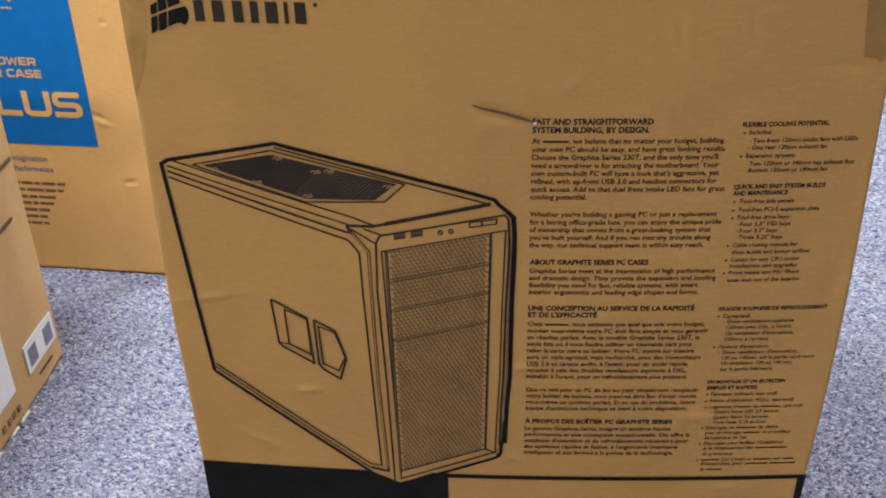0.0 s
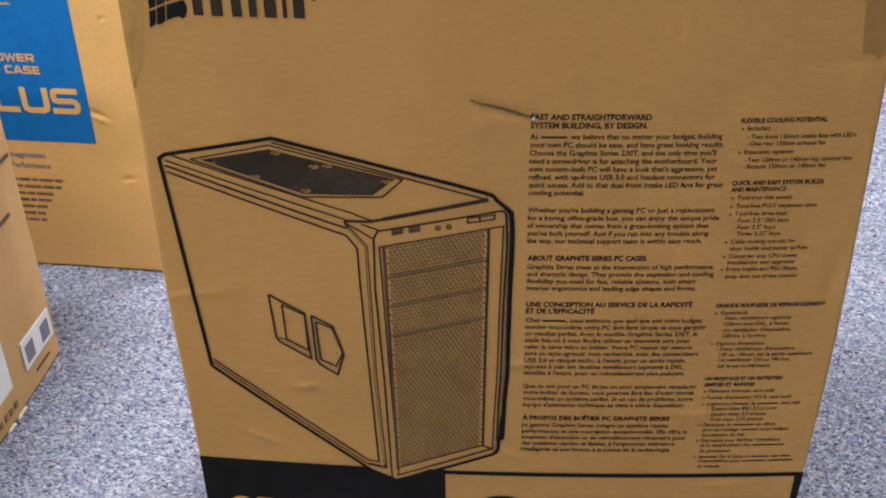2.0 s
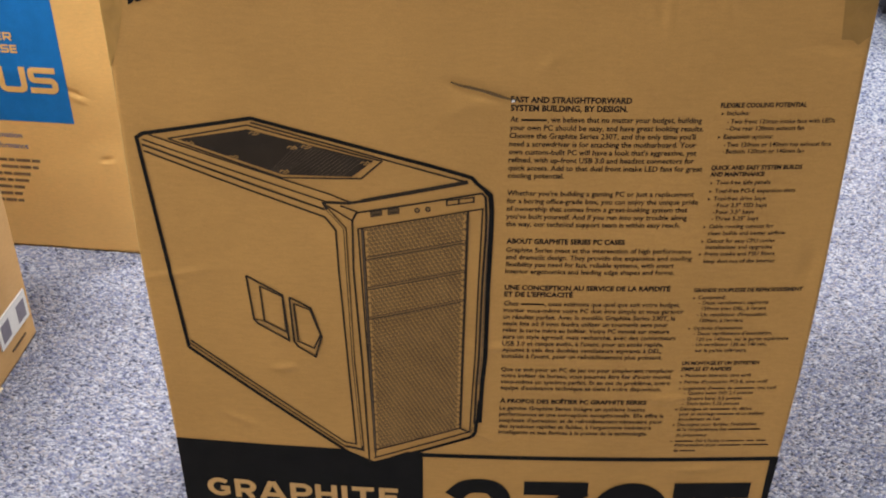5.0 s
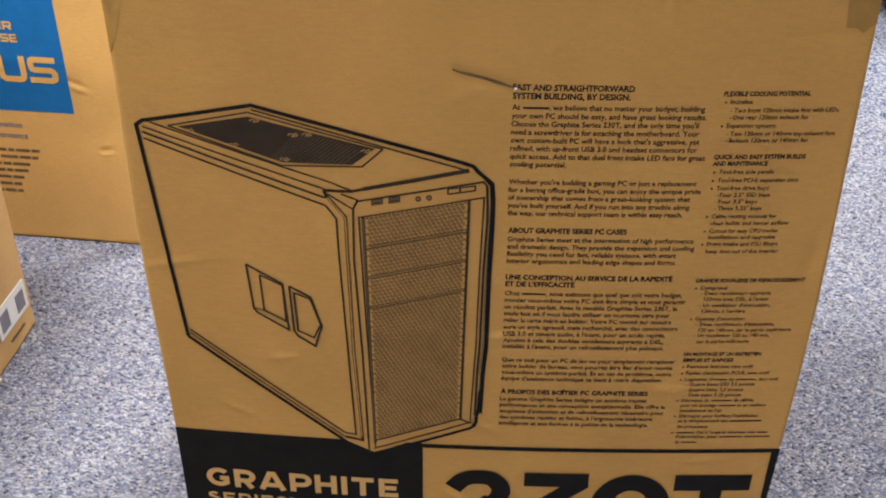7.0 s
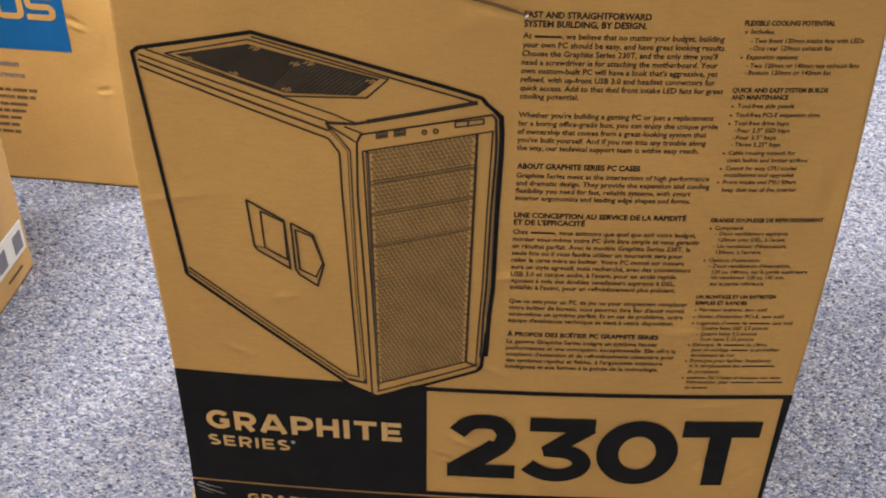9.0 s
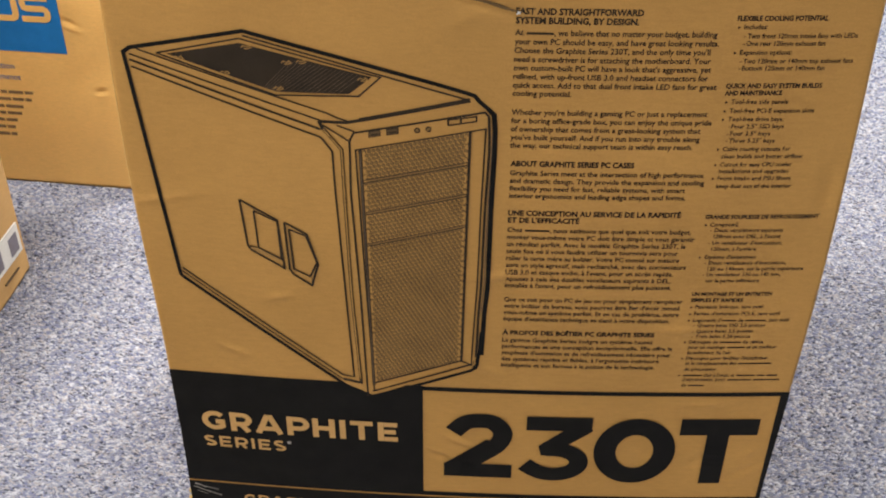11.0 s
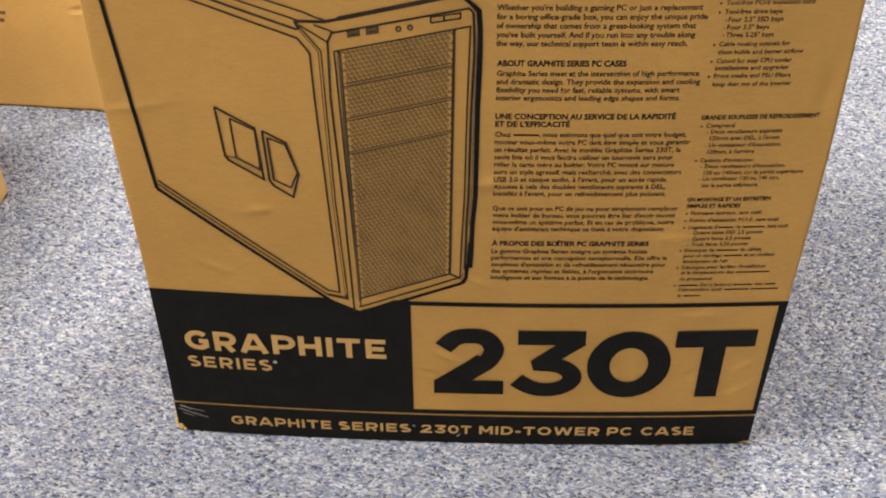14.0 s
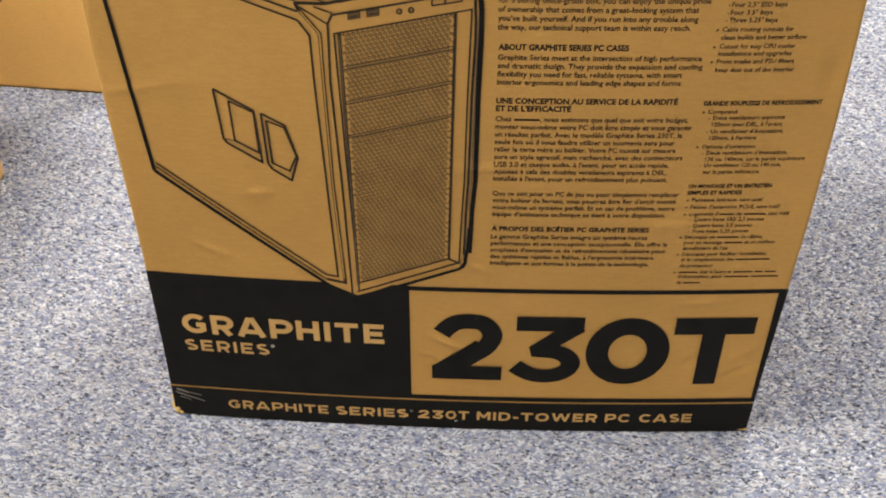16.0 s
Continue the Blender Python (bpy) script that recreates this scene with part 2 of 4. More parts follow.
def carton_body():
    nx, nz, r = 240, 280, 0.004
    verts, faces, rings = [], [], []
    for j in range(nz + 1):
        z = 0.0005 + (H - 0.0005) * j / nz
        xl, xr = edge_left(z), edge_right(z)
        rough = 0.0004 * noise.noise((0, 0, z * 30)) + 0.0002 * noise.noise((3, 0, z * 140))
        roughr = 0.0003 * noise.noise((9, 0, z * 40))
        ring = []
        turned = (0.0, 0.0001, 0.0004, 0.0008, 0.0013, 0.0020, 0.0030)
        spots = [xl + d for d in turned] + [xl + r + (xr - xl - 2 * r) * i / nx for i in range(nx + 1)] + [xr - d for d in reversed(turned)]
        for x in spots:
            u, d = (x - xl) / (xr - xl), max(0.0, min(x - xl, xr - x))
            back = (r - math.sqrt(max(0.0, r * r - (r - d) ** 2))) if d < r else 0.0
            x += rough * max(0, 1 - u * 12) + roughr * max(0, 1 - (1 - u) * 12)
            p = on_face(x, z)
            ring.append((p.x, p.y + back, p.z))
        for x, y in ((xr, DEPTH * 0.5), (xr - 0.001, DEPTH - 0.003), (xr - 0.004, DEPTH), (xl + 0.004, DEPTH), (xl + 0.001, DEPTH - 0.003), (xl, DEPTH * 0.5)):
            ring.append((x, y, z))
        rings.append(list(range(len(verts), len(verts) + len(ring))))
        verts += ring
    n = len(rings[0])
    for a, b in zip(rings, rings[1:]):
        for i in range(n):
            k = (i + 1) % n
            faces.append((a[i], a[k], b[k], b[i]))
    faces.append(tuple(reversed(rings[0])))
    ob = mesh_object("body", verts, faces, KRAFT, carton, smooth=True)
    ob.data.polygons[len(faces) - 1].use_smooth = False
    # closed top flaps with a seam between them
    for y0, y1 in ((0.002, DEPTH / 2 - 0.0015), (DEPTH / 2 + 0.0015, DEPTH - 0.002)):
        bm = bmesh.new()
        block(bm, (edge_left(H) + 0.003, y0, H - 0.004), (edge_right(H) - 0.003, y1, H + 0.002), 0.0015)
        part("top_flap", bm, KRAFT, carton)


carton_body()


def patch(x0, x1, z0, z1, lift=0.0005):
    """A printed patch that follows the panel."""
    nx, nz = max(2, int((x1 - x0) / 0.0035)), max(1, int((z1 - z0) / 0.0035))
    verts, faces = [], []
    for j in range(nz + 1):
        z = z0 + (z1 - z0) * j / nz
        a = edge_left(z) + 0.0012 if x0 < 0.004 else x0
        b = edge_right(z) - 0.0008 if x1 > 0.512 else x1
        for i in range(nx + 1):
            verts.append(on_face(a + (b - a) * i / nx, z, lift))
    for j in range(nz):
        for i in range(nx):
            k = j * (nx + 1) + i
            faces.append((k, k + 1, k + nx + 2, k + nx + 1))
    return verts, faces


def printed(name, pieces, mat, parent=carton, label=""):
    """Joins patches (verts, faces) into one part."""
    verts, faces = [], []
    for v, f in pieces:
        k = len(verts)
        verts += v
        faces += [tuple(i + k for i in q) for q in f]
    return mesh_object(name, verts, faces, mat, parent, label)


printed("ink_block", [patch(0.0, 0.2140, 0.0388, 0.1711), patch(0.2140, 0.514, 0.1660, 0.1705), patch(0.5065, 0.514, 0.0442, 0.1660), patch(0.2140, 0.514, 0.0388, 0.0442)],
        BLACK, label="solid black printed block and frame")
printed("ink_band", [patch(0.0, 0.514, 0.0012, 0.0370)], BLACK, label="solid black printed band along the foot")


def stroke(points, width, lift=0.0008, closed=False):
    """A printed line of a width through points (millimetres on the panel)."""
    pts = [Vector((x / 1000, z / 1000)) for x, z in points]
    fine = []
    ends = list(zip(pts, pts[1:])) + ([(pts[-1], pts[0])] if closed else [])
    for a, b in ends:
        n = max(1, int((b - a).length / 0.005))
        fine += [a.lerp(b, i / n) for i in range(n)]
    if not closed:
        fine.append(pts[-1])
    verts, faces, m = [], [], len(fine)
    for i, p in enumerate(fine):
        before = fine[i - 1] if i or closed else None
        after = fine[(i + 1) % m] if i < m - 1 or closed else None
        d1 = (p - before).normalized() if before is not None else None
        d2 = (after - p).normalized() if after is not None else None
        d1, d2 = d1 or d2, d2 or d1
        n1, n2 = Vector((-d1.y, d1.x)), Vector((-d2.y, d2.x))
        bis = (n1 + n2).normalized() if (n1 + n2).length > 1e-6 else n1
        half = width / 2000 / max(0.45, bis.dot(n1))
        for s in (-1, 1):
            q = p + bis * half * s
            verts.append(on_face(q.x, q.y, lift))
    for i in range(m if closed else m - 1):
        k = (i + 1) % m
        faces.append((2 * i, 2 * k, 2 * k + 1, 2 * i + 1))
    return verts, faces


def filled(points, lift=0.0007):
    """A filled flat shape on the panel (millimetres), cut fine enough to follow it."""
    bm = bmesh.new()
    bm.faces.new([bm.verts.new((x / 1000, z / 1000, 0)) for x, z in points])
    bmesh.ops.triangulate(bm, faces=bm.faces[:])
    for _ in range(3):
        long = [e for e in bm.edges if e.calc_length() > 0.02]
        if long:
            bmesh.ops.subdivide_edges(bm, edges=long, cuts=1)
            bmesh.ops.triangulate(bm, faces=bm.faces[:])
    bm.verts.index_update()
    out = [on_face(v.co.x, v.co.y, lift) for v in bm.verts], [tuple(v.index for v in f.verts) for f in bm.faces]
    bm.free()
    return out


# ---- the printed drawing of a computer tower ----
D_OUTER = [(26.4, 272.4), (11.8, 461), (16.6, 464.5), (96.3, 481.4), (157.6, 466), (251.6, 438.7), (261.7, 429.4), (266.7, 421.8), (266.1, 360.1), (261.6, 258.6), (260.5, 205.4), (257.9, 192.6), (172.2, 157.5), (150.9, 168.2), (26.4, 272.4)]
D_GRILLE = [(42.2, 461.7), (93.1, 472.6), (181.6, 451.8), (165.4, 438.2), (115.4, 437.5)]
D_MESH = [(172.8, 394.2), (247.6, 411.4), (244.4, 200.7), (174.8, 173.4)]
D_LINES = []
D_LINES += [([(15.9, 459.8), (144.4, 416.9)], 1), ([(21.5, 463.8), (149, 422.8), (157, 419.2), (164.6, 416.7)], 1), ([(15.2, 455.6), (144.7, 409.6)], 1.4), ([(15.7, 450.5), (144.3, 403.2)], 1.2), ([(96, 478.2), (157.4, 461.9), (245.6, 437.2)], 1.1), ([(35, 461.8), (93.3, 475.9), (187.3, 451.8), (172.2, 436.9), (114.7, 434.9), (35, 461.8)], 1), ([(146.2, 413.1), (163.4, 401.5)], 1), ([(155.8, 413.5), (168, 409)], 1), ([(27.9, 276.6), (150.2, 173.4)], 0.9)]
D_LINES += [([(143.5, 415.9), (162.9, 416.0), (178, 419.6)], 2.4), ([(172, 418.4), (210, 427.6), (248, 436.9)], 3.3), ([(143.5, 416.4), (145.3, 411.6), (158.4, 393.9), (158.6, 357), (159.6, 266.6), (163.6, 171.6), (149.3, 174.7)], 2.5), ([(144.3, 403.2), (151.6, 392.1), (152.1, 357.3), (155.1, 266.4), (158.1, 177.9), (149.1, 179.3), (28.7, 279.6)], 1.2), ([(168.8, 157.3), (166.5, 267), (163.3, 357.2), (164.3, 401.5), (167.5, 408), (258.1, 427.9), (261, 424.6)], 1.3), ([(253.6, 197.6), (229.5, 187), (206.2, 177.2), (172.8, 162.8)], 1.3), ([(260.9, 424.8), (261.8, 407), (261.8, 393), (260.2, 349), (259.1, 277), (257.8, 249), (257.2, 219.5), (256.6, 204), (254.4, 194)], 1.9)]
D_LINES += [([(174.3, 162.9), (170.7, 290.3), (168.1, 394.2), (259.1, 415), (258.5, 393), (257.3, 349), (256.2, 277), (255, 249), (253.9, 219.5), (253.2, 196)], 1), ([(171.4, 394.3), (174.1, 169.6)], 2.4), ([(248.4, 412.5), (245.2, 200.2)], 1.9), ([(174.2, 172.2), (244.8, 200.7), (254.2, 196.6)], 1.6)]
D_LINES += [([(80.3, 346.7), (107, 330.5), (109.1, 285.9), (85.1, 301.5), (82.7, 305.3), (80.3, 346.7)], 1.4), ([(90, 337.6), (106.9, 328.9), (107.5, 294.4), (90.8, 304.1), (90, 337.6)], 1.2), ([(112.2, 328.6), (128.3, 319.1), (135.3, 291.4), (129.4, 270.9), (115.9, 280.5), (113.2, 285.6), (112.2, 328.6)], 1.4), ([(115.2, 322.8), (127.7, 317.4), (134.5, 293.1), (128.6, 279.5), (116.4, 285.8), (115.2, 322.8)], 1.2), ([(82.7, 305.3), (90.8, 304.1)], 0.7)]
D_LINES += [([(211.8 + 1.7 * math.cos(a * math.pi / 5), 412.2 + 1.9 * math.sin(a * math.pi / 5)) for a in range(11)], 0.75) for _ in (0,)]
D_LINES += [([(219.6 + 1.7 * math.cos(a * math.pi / 5), 413.4 + 1.9 * math.sin(a * math.pi / 5)) for a in range(11)], 0.75) for _ in (0,)]
D_LINES += [([(233.1, 417), (252.5, 420.7), (252.5, 424.5), (233.1, 421.3), (233.1, 417)], 1.0), ([(241.8, 418.85), (241.8, 422.9)], 1.2)]


def drawing():
    printed("drawing_fill", [filled([(142.2, 173.6), (145, 171.2), (151, 168), (172.2, 157.3), (206, 173.8), (211.5, 176.2)], 0.0007)], KRAFT, label="bare cardboard inside the printed drawing")
    upper = D_OUTER[:5] + [(223.9, 448.5), (245.2, 442.2), (251.0, 440.3), (254.2, 436.0), (260.0, 430.8), (265.3, 425.8)]
    right = [(260.5, 430.2), (264.4, 425.8), (265.4, 413.5), (265.5, 393), (264.5, 349), (264.1, 277), (262.2, 249), (261.4, 219.5), (261.0, 207.3)]
    inner = [(260.6, 232.0), (259.6, 212.0), (258.4, 204.7), (258.0, 198.0), (256.6, 193.4), (253.0, 190.4), (234.2, 182.4), (215.5, 174.4), (172.2, 157.0)]
    printed("drawing_outline", [stroke(upper, 3.0), stroke(right, 3.6, 0.00082), stroke(inner, 2.8, 0.00084), stroke(D_OUTER[12:], 2.8, 0.00086)],
            BLACK, label="heavy black outline of a drawn computer tower")
    printed("drawing_rim", [stroke([(263.7, 410.0), (263.5, 393), (262.2, 349), (261.3, 277), (259.6, 249)], 0.6, 0.0013)], FADED, label="thin grey printed line")
    rim = [(256.2, 206.0), (255.9, 199.6), (254.3, 195.9), (250.3, 193.7), (229.5, 185.0), (206.2, 175.1), (171.0, 160.2)]
    printed("drawing_rim", [stroke(rim, 0.9, 0.0013)], KRAFT, label="thin bare cardboard line")
    for i, (s, w) in enumerate(D_LINES):
        printed("drawn_line", [stroke(s, w * 1.2 if w < 1.5 else w, 0.0008 + 0.00001 * i)], TEXT_INK, label="thin black printed line")
    for quad in ([(80.3, 346.7), (107.0, 330.5), (106.9, 328.9), (90.0, 337.6)], [(82.7, 305.3), (85.1, 301.5), (107.5, 292.0), (107.5, 294.4), (90.8, 304.1)], [(112.2, 328.6), (115.2, 322.8), (116.4, 285.8), (113.2, 285.6)], [(129.4, 270.9), (135.3, 291.4), (134.5, 293.1), (128.6, 279.5)]):
        printed("window_shade", [filled(quad, 0.0006)], WINDOW_TINT, label="faint brown printed shading")
    printed("frame_core", [stroke([(171.4, 393.6), (174.1, 170.4)], 1.0, 0.0014)], FADED, label="brown core of a double line")
    printed("corner_shade", [stroke([(146.3, 410.3), (158.4, 393.9), (158.6, 357), (159.6, 266.6), (163.2, 176)], 1.0, 0.0013)], GRILLE_TINT, label="brown core of a double line")
    printed("drawing_top_grille", [filled(D_GRILLE, 0.00078)], TEXT_INK, label="dark printed top grille")
    for i, (x, z) in enumerate(((50.0, 459.6), (81.0, 450.4), (117.0, 440.6), (134.0, 461.4), (124.0, 460.4), (175.2, 450.2), (97.6, 470.3))):
        loop = [(x + 1.5 * a, z + 1.5 * b) for a, b in ((-2.2, -0.6), (-1.0, 0.5), (0.6, -0.2), (1.4, 0.8), (2.4, -0.3), (0.8, -1.0), (-0.8, -0.9))]
        printed("grille_clip", [stroke(loop, 0.75, 0.0012 + 0.00001 * i)], WINDOW_TINT, label="worn brown mark in the grille")
    # fine hatching across the top grille
    lines = []
    for i in range(46, 64):
        u = (i + 0.5) / 66
        top = Vector((39.9, 461.6)).lerp(Vector((93.1, 473.2)), u * 2) if u < 0.5 else Vector((93.1, 473.2)).lerp(Vector((182.9, 452.1)), u * 2 - 1)
        low = Vector((39.9, 461.6)).lerp(Vector((114.8, 435.8)), u * 1.25) if u < 0.8 else Vector((114.8, 435.8)).lerp(Vector((166.1, 436.8)), u * 5 - 4)
        lines.append(stroke([tuple(top.lerp(low, 0.06)), tuple(top.lerp(low, 0.94))], 0.32, 0.0010))
    tagged(printed("grille_hatching", lines, FADED, label="fine brown hatching"), kind="stuff")
    # perforated front: a brown tint with rows of small holes between four corners
    (ax, az), (bx, bz), (cx, cz), (dx, dz) = D_MESH

    def inside(u, v):
        return ((ax + (bx - ax) * u) * (1 - v) + (dx + (cx - dx) * u) * v, (az + (bz - az) * u) * (1 - v) + (dz + (cz - dz) * u) * v)
    printed("drawing_front_panel", [filled([inside(0.0, 0.0), inside(1.0, 0.0), inside(1.0, 1.0), inside(0.0, 1.0)], 0.0006)], GRILLE_TINT, label="brown tint behind the printed holes")
    rings, cores, ring_faces, core_faces = [], [], [], []
    rows, cols = 66, 23
    for j in range(rows):
        v = (j + 0.5) / rows
        for i in range(cols - j % 2):
            x, z = inside((i + 0.5 + 0.5 * (j % 2)) / cols, v)
            for radius, out, made, lift in ((1.56, ring_faces, rings, 0.0007), (0.92, core_faces, cores, 0.0009)):
                k = len(made)
                made += [on_face((x + radius * math.cos(a * math.pi / 4)) / 1000, (z + 1.05 * radius * math.sin(a * math.pi / 4)) / 1000, lift) for a in range(8)]
                out.append(tuple(range(k, k + 8)))
    tagged(mesh_object("drawing_front_grille", rings, ring_faces, GRILLE_INK, carton, "rows of small printed holes"), kind="stuff")
    tagged(mesh_object("grille_hole_core", cores, core_faces, HOLE_CORE, carton, "paler brown middles of the printed holes"), kind="stuff")
    dashes = []
    for u in (0.018, 0.978):
        for j in range(46):
            x, z = inside(u, (j + 0.55) / 46)
            dashes.append(filled([(x - 0.9, z - 1.1), (x + 0.9, z - 1.1), (x + 0.9, z + 1.1), (x - 0.9, z + 1.1)], 0.00095))
    tagged(printed("grille_edging", dashes, KRAFT, label="rows of bare cardboard dashes"), kind="stuff")
    for v in (0.118, 0.244, 0.372):
        for dv, w in ((-0.0048, 0.7), (0.0052, 0.9)):
            printed("grille_bar", [stroke([inside(0.0, v + dv), inside(1.0, v + dv)], w, 0.00105)], PRINT_INK, label="thin brown printed line")
        printed("grille_bar_core", [stroke([inside(0.0, v + 0.0005), inside(1.0, v + 0.0005)], 2.0, 0.00095)], BAR_TINT, label="brown printed strip between two lines")
    for x, z in ((211.8, 412.2), (219.6, 413.4)):
        printed("drawn_socket", [filled([(x + 1.6 * math.cos(a * math.pi / 5), z + 1.8 * math.sin(a * math.pi / 5)) for a in range(10)], 0.0006)], HOLE_CORE, label="small round printed socket")
    for x, z in ((182.0, 408.2), (194.6, 410.5)):
        quad = lambda a, c: [(x - a, z - c - a * 0.21), (x + a, z - c + a * 0.21), (x + a, z + c + a * 0.21), (x - a, z + c - a * 0.21)]
        port = printed("drawn_port", [filled(quad(4.3, 2.6), 0.0009)], PRINT_INK, label="small dark printed socket")
        printed("port_face", [filled(quad(3.5, 1.9), 0.0011)], GRILLE_INK, port)
        printed("port_tongue", [filled([(x - 2.6, z - 1.7), (x + 2.8, z - 0.6), (x + 2.8, z + 0.7), (x - 2.6, z - 0.3)], 0.0013)], PRINT_INK, port)


drawing()

# ---- lettering ----
def arc(cx, cz, rx, rz, a0, a1, n=14):
    return [(cx + rx * math.cos(radians(a0 + (a1 - a0) * i / n)), cz + rz * math.sin(radians(a0 + (a1 - a0) * i / n))) for i in range(n + 1)]


def glide(points, n=5):
    """A smooth line through points."""
    out, p = [], [Vector(q) for q in points]
    for i in range(len(p) - 1):
        a, b, c, d = p[max(i - 1, 0)], p[i], p[i + 1], p[min(i + 2, len(p) - 1)]
        for k in range(n):
            u = k / n
            out.append(tuple(0.5 * (2 * b + (c - a) * u + (2 * a - 5 * b + 4 * c - d) * u * u + (3 * b - a - 3 * c + d) * u ** 3)))
    return out + [tuple(p[-1])]


def glyph(ch, t):
    """Strokes of a heavy geometric capital, one unit high, stroke t; and its width."""
    h = t / 2
    lo, hi = h, 1 - h
    if ch == "I":
        return [[(h, 0), (h, 1)]], t
    if ch == "T":
        return [[(0, hi), (0.82, hi)], [(0.41, 0), (0.41, 1 - t + 0.01)]], 0.82
    if ch == "E":
        return [[(h, 0), (h, 1)], [(t, hi), (0.72, hi)], [(t, 0.5), (0.66, 0.5)], [(t, lo), (0.73, lo)]], 0.73
    if ch == "H":
        return [[(h, 0), (h, 1)], [(0.9 - h, 0), (0.9 - h, 1)], [(t, 0.5), (0.9 - t, 0.5)]], 0.9
    if ch == "P":
        return [[(h, 0), (h, 1)], [(t * 0.9, hi), (0.47, hi)] + arc(0.47, (hi + 0.39) / 2, 0.21 + h * 0.6, (hi - 0.39) / 2, 80, -80, 12) + [(0.47, 0.39), (t * 0.9, 0.39)]], 0.80
    if ch == "R":
        return [[(h, 0), (h, 1)], [(t * 0.9, hi), (0.47, hi)] + arc(0.47, (hi + 0.40) / 2, 0.21 + h * 0.6, (hi - 0.40) / 2, 80, -80, 12) + [(0.47, 0.40), (t * 0.9, 0.40)], [(0.43, 0.40), (0.70, 0.0)]], 0.82
    if ch == "D":
        return [[(h, 0), (h, 1)], [(t, hi), (0.42, hi)] + arc(0.42, 0.5, 0.5 - h, hi - 0.5, 84, -84, 14) + [(0.42, lo), (t, lo)]], 0.92
    if ch == "A":
        return [[(h * 1.05, 0), (0.5 - h * 0.25, 1 - 0.02)], [(0.5 + h * 0.25, 1 - 0.02), (1 - h * 1.05, 0)], [(0.26, 0.27), (0.74, 0.27)], [(0.38, hi), (0.62, hi)]], 1.0
    if ch == "M":
        return [[(h, 0), (h, 1)], [(1.05 - h, 0), (1.05 - h, 1)], [(t * 0.7, 0.93), (0.525, 0.30)], [(1.05 - t * 0.7, 0.93), (0.525, 0.30)]], 1.05
    if ch == "W":
        return [[(h, 1), (0.38, 0.04)], [(0.38, 0.04), (0.71, 0.96)], [(0.71, 0.96), (1.04, 0.04)], [(1.04, 0.04), (1.42 - h, 1)]], 1.42
    if ch == "O":
        return [arc(0.52, 0.5, 0.52 - h, 0.5 - h, 0, 360, 28)], 1.04
    if ch == "C":
        return [arc(0.52, 0.5, 0.52 - h, 0.5 - h, 42, 318, 22)], 0.93
    if ch == "G":
        return [arc(0.52, 0.5, 0.52 - h, 0.5 - h, 44, 322, 22), [(0.93 - h, 0.14), (0.93 - h, 0.52)], [(0.93, 0.46), (0.55, 0.46)]], 0.96
    if ch == "S":
        return [arc(0.37, 0.715, 0.30 - h * 0.2, 0.285 - h, 40, 250, 14)[:-2] + [(0.30, 0.545), (0.45, 0.48)] + arc(0.39, 0.285, 0.32 - h * 0.2, 0.285 - h, 60, -145, 14)[1:]], 0.74
    if ch == "-":
        return [[(0, 0.38), (0.4, 0.38)]], 0.4
    if ch == "2":
        return [glide([(0.135, 0.705), (0.295, 0.845), (0.484, 0.887), (0.715, 0.860), (0.845, 0.705), (0.765, 0.520), (0.545, 0.363), (0.19, 0.12)]), [(0.0, lo), (1.0, lo)]], 1.0
    if ch == "3":
        return [[(0.10, hi), (0.99, hi)], 
                [(0.40, 0.495), (0.50, 0.495)] + arc(0.50, 0.30, 0.355, 0.195, 80, -80, 14) + glide([(0.50, 0.105), (0.36, 0.122), (0.23, 0.175), (0.10, 0.255)])], 1.0
    if ch == "0":
        return [arc(0.46, 0.5, 0.46 - h, 0.5 - h, 0, 360, 32)], 0.92
    return [], 0.4


def shaped(ch, t):
    """The glyph at its printed width."""
    lines, wide = glyph(ch, t)
    k = {"A": 1.2, "T": 1.1, "E": 1.1, "R": 1.03, "P": 1.06}.get(ch, 1.0)
    return [[(x * k, z) for x, z in line] for line in lines], wide * k


# solid corners between strokes
INFILL = {"3": ([(0.638, 0.81), (1.0, 0.81), (1.0, 0.785), (0.70, 0.58), (0.60, 0.5), (0.526, 0.40), (0.324, 0.40), (0.279, 0.547)],),
          "2": ([(0.003, 0.19), (0.003, 0.212), (0.520, 0.545), (0.610, 0.612), (0.690, 0.58), (0.610, 0.5), (0.16, 0.19)],)}


def letters(name, text, x0, x1, z0, z1, t, mat, gap=0.14, label="", lift=0.00105):
    """Heavy capitals between x0 and x1 on the panel (millimetres)."""
    pairs = [gap * (0.68 if "A" in (a, b) else 1.0) for a, b in zip(text, text[1:])] + [0.0]
    total = sum(shaped(ch, t)[1] + p for ch, p in zip(text, pairs))
    sx, sz, at = (x1 - x0) / total, z1 - z0, 0.0
    for ch, pair in zip(text, pairs):
        lines, wide = shaped(ch, t)
        pieces = []
        for i, line in enumerate(lines):
            pts = [(x0 + (at + x) * sx, z0 + z * sz) for x, z in line]
            closed = len(pts) > 12 and (Vector(pts[0]) - Vector(pts[-1])).length < 1e-4 * sz
            pieces.append(stroke(pts[:-1] if closed else pts, t * sz * (0.5 + 0.5 * sx / sz), lift + 0.00001 * i, closed))
        for corners in INFILL.get(ch, ()):
            pieces.append(filled([(x0 + (at + x) * sx, z0 + z * sz) for x, z in corners], lift + 0.00006))
        if pieces:
            printed(name, pieces, mat, label=label)
        at += wide + pair


